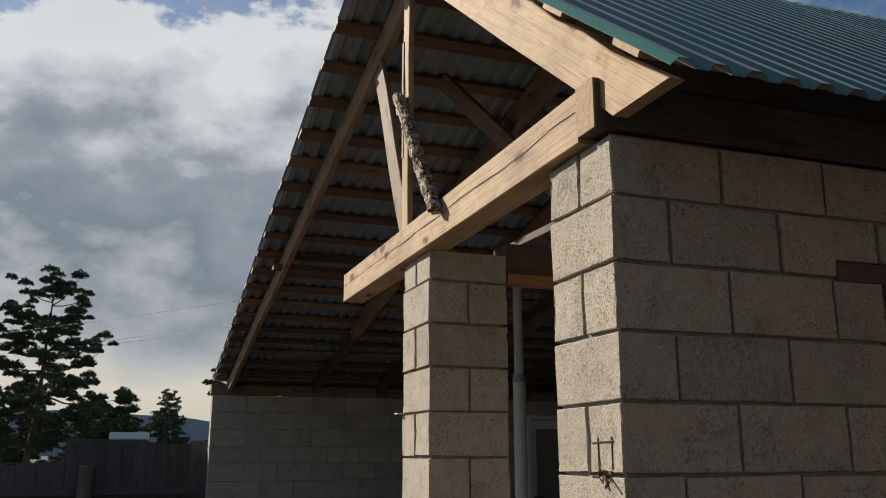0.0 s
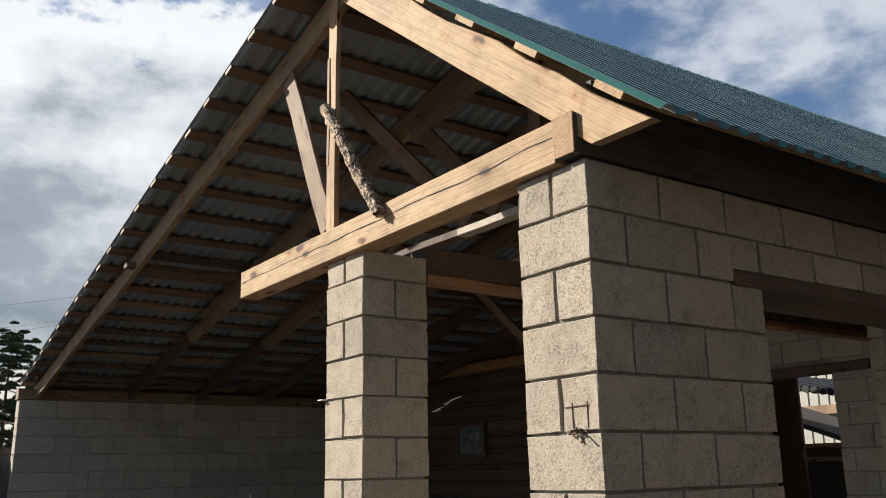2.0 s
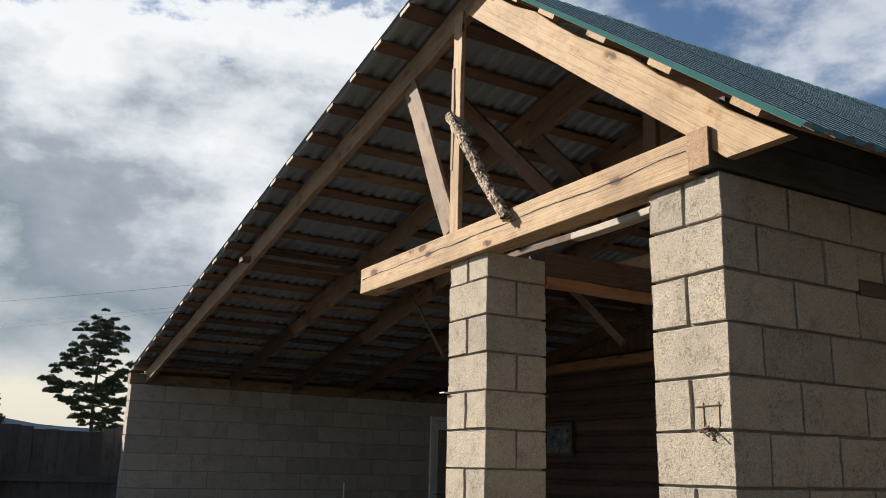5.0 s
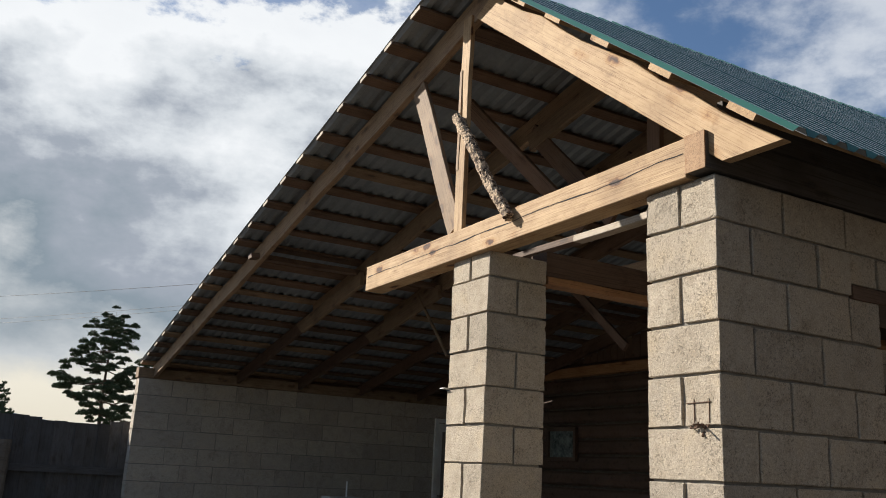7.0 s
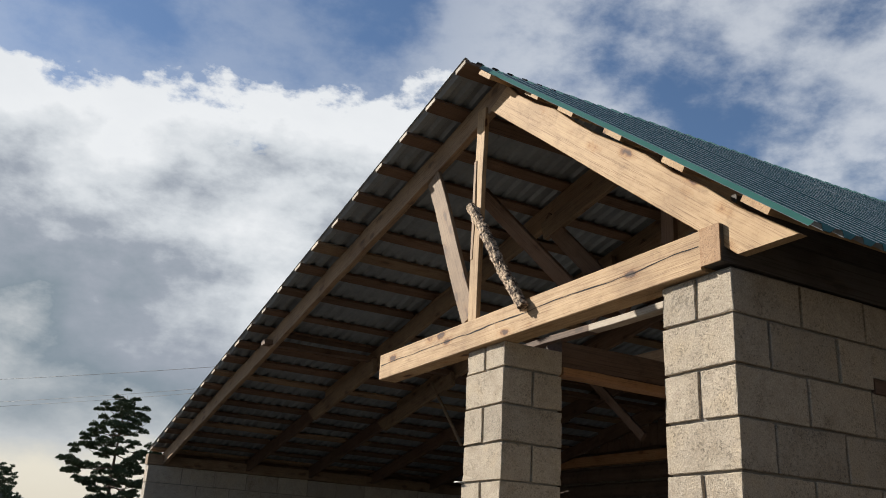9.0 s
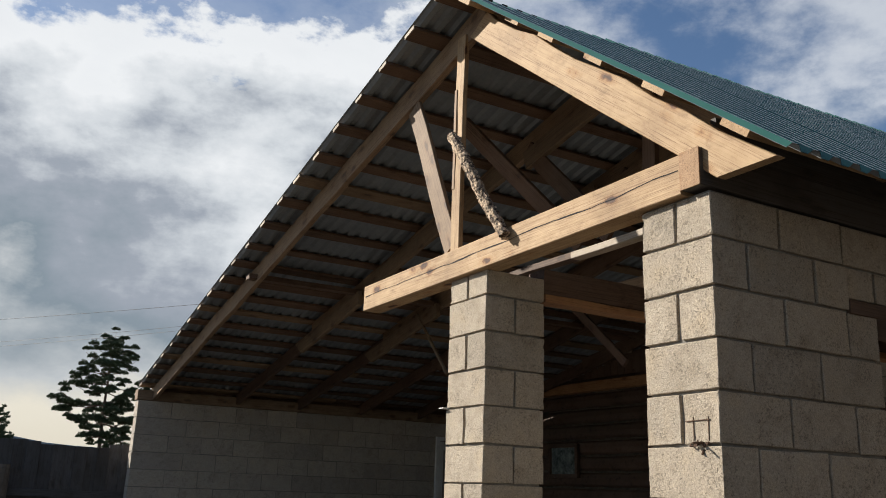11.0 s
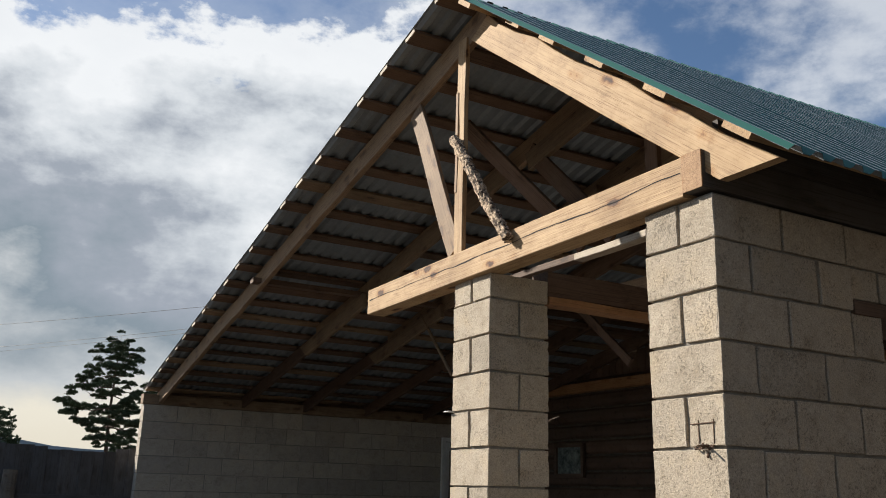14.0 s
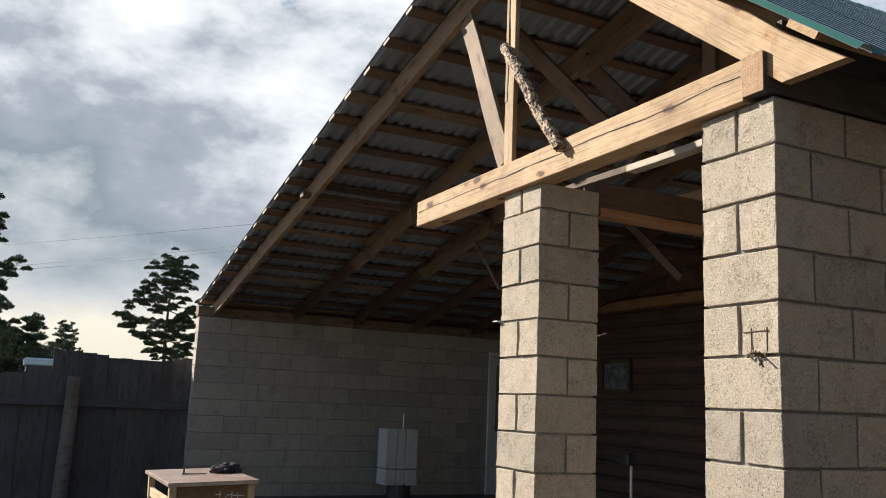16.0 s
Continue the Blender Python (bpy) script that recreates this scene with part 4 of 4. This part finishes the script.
# ---- behind: trees, shed, cables, neighbouring yard ----
def pine(name, x, y, height, seed, bare, profile, lean=0.0, tiers=1.45, dead=0, leaf=1.0, label=""):
    """A Scots pine: whorls of limbs that carry flat pads of needle tufts. profile: the crown's half-width over the height, from its foot to its tip."""
    rng = random.Random(seed)
    root = empty(name, x, y, -0.05, label, "tree")
    bm = bmesh.new()
    n, seg = 16, 9
    rings = []
    axis = lambda f: Vector((height * (lean * f + 0.008 * math.sin(f * 6 + seed)), height * 0.01 * math.sin(f * 4 + 2 * seed), height * f))
    for i in range(n + 1):
        f = i / n
        r = height * 0.015 * (1 - f) ** 0.8 + 0.015
        c = axis(f * 0.97)
        rings.append([bm.verts.new(c + Vector((r * math.cos(2 * math.pi * k / seg), r * math.sin(2 * math.pi * k / seg), 0))) for k in range(seg)])
    for a, b in zip(rings, rings[1:]):
        for k in range(seg):
            bm.faces.new((a[k], b[k], b[(k + 1) % seg], a[(k + 1) % seg]))
    verts, faces = [], []

    def tuft(p, u, ln):
        """A spray of needles: three narrow blades that fan out from one twig end."""
        for _ in range(4):
            w = (u + Vector((rng.uniform(-0.6, 0.6), rng.uniform(-0.6, 0.6), rng.uniform(-0.4, 0.5)))).normalized()
            s = w.orthogonal().normalized()
            s.rotate(Matrix.Rotation(rng.uniform(0, 3.1), 3, w))
            wd = ln * rng.uniform(0.10, 0.18)
            k = len(verts)
            verts.extend([p - s * wd * 0.4, p + w * ln * 0.55 + s * wd, p + w * ln, p + w * ln * 0.5 - s * wd])
            faces.append((k, k + 1, k + 2, k + 3))

    def pad(c, out, size):
        """A flat-bottomed cushion of tufts, widest across its limb."""
        side = Vector((-out.y, out.x, 0))
        for _ in range(int((34 + 190 * size * size) / leaf ** 2.1)):
            r, a = math.sqrt(rng.random()), rng.uniform(0, 2 * math.pi)
            lift = 0.62 * (1 - r * r) * rng.random() - 0.2 * rng.random()
            p = c + (out * math.cos(a) * r * 0.62 + side * math.sin(a) * r * 0.8) * size + Vector((0, 0, lift * size))
            tuft(p, (out * math.cos(a) + side * math.sin(a)) * r * 0.9 + Vector((0, 0, 0.7)), leaf * rng.uniform(0.14, 0.26))

    span = [i / (len(profile) - 1) for i in range(len(profile))]
    levels = max(5, int(height * (1 - bare) * tiers))
    for lv in range(levels):
        g = (lv + rng.uniform(-0.2, 0.2)) / (levels - 1)
        g = min(1.0, max(0.0, g))
        f = bare + (0.965 - bare) * g
        reach = height * float(np.interp(g, span, profile))
        count = rng.choice((6, 7)) if g < 0.85 else 5
        turn = rng.uniform(0, 6.28)
        for j in range(count):
            a = turn + 2 * math.pi * j / count + rng.uniform(-0.45, 0.45)
            ln = reach * (rng.uniform(0.72, 1.1) if rng.random() > 0.22 else rng.uniform(0.35, 0.6))
            out = Vector((math.cos(a), math.sin(a), 0))
            rise = rng.uniform(-0.16, 0.24) + 0.62 * g ** 2
            base = axis(f) + Vector((0, 0, rng.uniform(-0.15, 0.15)))
            at = lambda t: base + out * ln * t + Vector((0, 0, ln * (rise * t - 0.16 * math.sin(math.pi * t * 0.8) + 0.14 * t * t)))
            r0 = 0.010 * ln + 0.018
            stops = (0, 0.3, 0.6, 0.95)
            for i, (p, q) in enumerate(zip(stops, stops[1:])):
                tube(at(p), at(q), r0 * (1 - 0.28 * i), r0 * (0.72 - 0.28 * i) + 0.004, 5, bm, caps=False)
            m = max(2, round(ln * 2.0))
            for i in range(m):
                t = 1.0 - 0.55 * i / m - rng.uniform(0, 0.06)
                c = at(t) + Vector((-out.y, out.x, 0)) * rng.gauss(0, 0.2) * ln * t + Vector((0, 0, rng.gauss(0.0, 0.22)))
                pad(c, out, rng.uniform(0.28, 0.58) * (0.66 + 0.035 * height) * (1.0 if g < 0.8 else 0.85))
    for _ in range(dead):
        a, f = rng.uniform(0, 6.28), bare * rng.uniform(0.45, 1.0)
        ln = height * rng.uniform(0.08, 0.2)
        mid = axis(f) + Vector((math.cos(a) * ln * 0.6, math.sin(a) * ln * 0.6, -0.05 * ln))
        tube(axis(f), mid, 0.03, 0.018, 5, bm, caps=False)
        tube(mid, mid + Vector((math.cos(a + 0.4) * ln * 0.5, math.sin(a + 0.4) * ln * 0.5, 0.12 * ln)), 0.018, 0.006, 5, bm, caps=False)
    part("trunk", bm, "trunk", root, "reddish-brown trunk and limbs")
    me = bpy.data.meshes.new("crown")
    me.from_pydata([tuple(v) for v in verts], [], faces)
    me.materials.append(MAT["needles"])
    crown = new("crown", me)
    crown.parent = root
    tagged(crown, "open dark green needle crown")


TALL = (0.19, 0.28, 0.31, 0.27, 0.24, 0.20, 0.15, 0.07)
WIDE = (0.22, 0.36, 0.42, 0.43, 0.40, 0.33, 0.27, 0.24, 0.18, 0.09)
BUSHY = (0.40, 0.37, 0.32, 0.25, 0.17, 0.07)
pine("pine_tree", 8.75, 68.0, 11.9, 8, 0.37, TALL, -0.002, 1.35, 6, 0.62, "tall Scots pine with an uneven dark crown behind the fence")
pine("pine_tree", -5.6, 47.5, 10.6, 12, 0.20, WIDE, 0.075, 1.2, 8, 0.75, "large spreading pine with tiered dark branches behind the fence")
pine("pine_tree", 7.9, 180.0, 13.4, 21, 0.08, BUSHY, 0.0, 1.3, 0, 2.2, "bushy dark pine far behind the fence")
pine("pine_tree", -1.1, 60.0, 5.4, 33, 0.05, BUSHY, 0.02, 2.0, 0, 1.2, "low bushy young pine behind the fence")
pine("pine_tree", -6.8, 58.0, 6.0, 41, 0.05, BUSHY, 0.0, 2.0, 0, 1.2, "low bushy pine beside the large pine")
pine("pine_tree", 10.9, 72.0, 5.0, 52, 0.06, BUSHY, 0.0, 1.8, 0, 1.2, "low bushy pine at the foot of the tall pine")
pine("pine_tree", -2.9, 62.0, 5.2, 63, 0.05, BUSHY, 0.0, 2.0, 0, 1.2, "low bushy pine between the larger pines")


def far_shed():
    s = empty("shed", -0.75, 40, 0, "small far shed with a pale grey roof", "shed")
    part("wall", box(-0.75, 0.75, 0, 2.0, 0, 2.3), "grey_wood", s)
    part("roof", box(-0.85, 0.85, -0.1, 2.1, 2.3, 2.62, bevel=0.05), "blue_panel", s, "pale grey sheet roof")


far_shed()


def cables():
    c = empty("power_line", 0, 0, 7.0, "thin overhead power cables", "cable")
    for p, q, dz in (((-3.07, 37.3), (4.13, 26.8), 0.0), ((-1.64, 42.6), (4.8, 31.5), 0.0), ((-1.5, 42.9), (4.95, 31.4), -0.14)):
        cu = bpy.data.curves.new("cable", "CURVE")
        cu.dimensions, cu.bevel_depth, cu.bevel_resolution = "3D", 0.007, 1
        sp = cu.splines.new("POLY")
        sp.points.add(24)
        for i in range(25):
            t = -1.6 + 4.6 * i / 24
            sag = 0.12 * (t - 0.5) ** 2
            sp.points[i].co = (p[0] + (q[0] - p[0]) * t, p[1] + (q[1] - p[1]) * t, dz + sag, 1)
        cu.materials.append(MAT["dark"])
        ob = new("cable", cu)
        ob.parent = c


cables()


def neighbour_yard():
    """Seen through the openings: a sunlit fence of pale profiled steel on timber rails."""
    f = empty("steel_fence", 12.5, 3.2, 0, "sunlit fence of pale profiled steel sheets on timber rails", "fence")
    bm = bmesh.new()
    cols = []
    y = -4.0
    while y < 4.2:
        for dy, d in ((0, 0), (0.09, 0), (0.10, 0.02), (0.15, 0.02), (0.16, 0)):
            cols.append((bm.verts.new((d, y + dy, -0.04)), bm.verts.new((d, y + dy, 4.2))))
        y += 0.2
    for a, b in zip(cols, cols[1:]):
        bm.faces.new((a[0], a[1], b[1], b[0]))
    part("steel_sheet", bm, "pale_steel", f)
    for z in (1.2, 2.39, 3.6):
        timber("rail", (-0.08, -4, z), (-0.08, 4.2, z), 0.05, 0.16, "pine_old", f, seed=int(z * 7))
    r = empty("lean_to", 8.2, 3.5, 0, "low dark lean-to with a corrugated roof in the yard", "lean-to")
    timber("roof_slope", (0.0, -0.2, 1.62), (0.0, 2.2, 2.45), 1.3, 0.06, "grey_wood", r, seed=3)
    for k in range(9):
        part("roll", tube((0.3, 0.30 + 0.11 * k, 2.40 + 0.02 * k), (-0.5, 0.30 + 0.11 * k, 2.30 + 0.02 * k), 0.05, seg=8), "dark", r, "dark roll of the corrugated eave")
    part("front_board", box(-0.45, -0.42, -0.2, 2.2, 0, 1.66), "log", r, "dark board front")
    for y in (-0.1, 1.9):
        part("post", box(-0.55, -0.455, y, y + 0.1, 0, 1.62 + (y + 0.2) * 0.33), "grey_wood", r)
    d = empty("plank_leaf", 6.5, 3.6, 0, "dark plank door leaf standing open in the yard", "door leaf")
    for k in range(4):
        part("plank", box(-0.02, 0.02, -0.15 + 0.152 * k, 0.15 * k, -0.04, 2.41, bevel=0.004), "log", d)
    part("ledge", box(-0.05, -0.022, -0.15, 0.45, 1.5, 1.6), "log", d)
    t = empty("board_stack", 7.3, 3.3, 0, "stack of pale sawn boards on dark trestles", "boards")
    part("trestle", box(-0.3, 0.3, -0.9, -0.8, -0.04, 1.49), "grey_wood", t)
    part("trestle", box(-0.3, 0.3, 0.8, 0.9, -0.04, 1.49), "grey_wood", t)
    part("front_board", box(-0.29, -0.26, -1.1, 1.3, -0.04, 1.47), "grey_wood", t, "dark board front")
    part("spacer", box(-0.3, -0.2, -0.85, -0.8, 1.541, 1.639), "grey_wood", t)
    part("spacer", box(-0.3, -0.2, 0.8, 0.85, 1.541, 1.639), "grey_wood", t)
    for z in (1.515, 1.664):
        timber("board", (-0.25, -1.2, z), (-0.25, 1.4, z), 0.15, 0.05, "pine", t, seed=int(z * 100))


neighbour_yard()


def shade_wall():
    """Plain unseen wall behind the camera's right hand, added to shade the block wall."""
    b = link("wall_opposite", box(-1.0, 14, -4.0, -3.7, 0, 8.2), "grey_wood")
    tagged(b, "unseen plain dark wall added to shade the long block wall", "wall", kind="structure")


shade_wall()
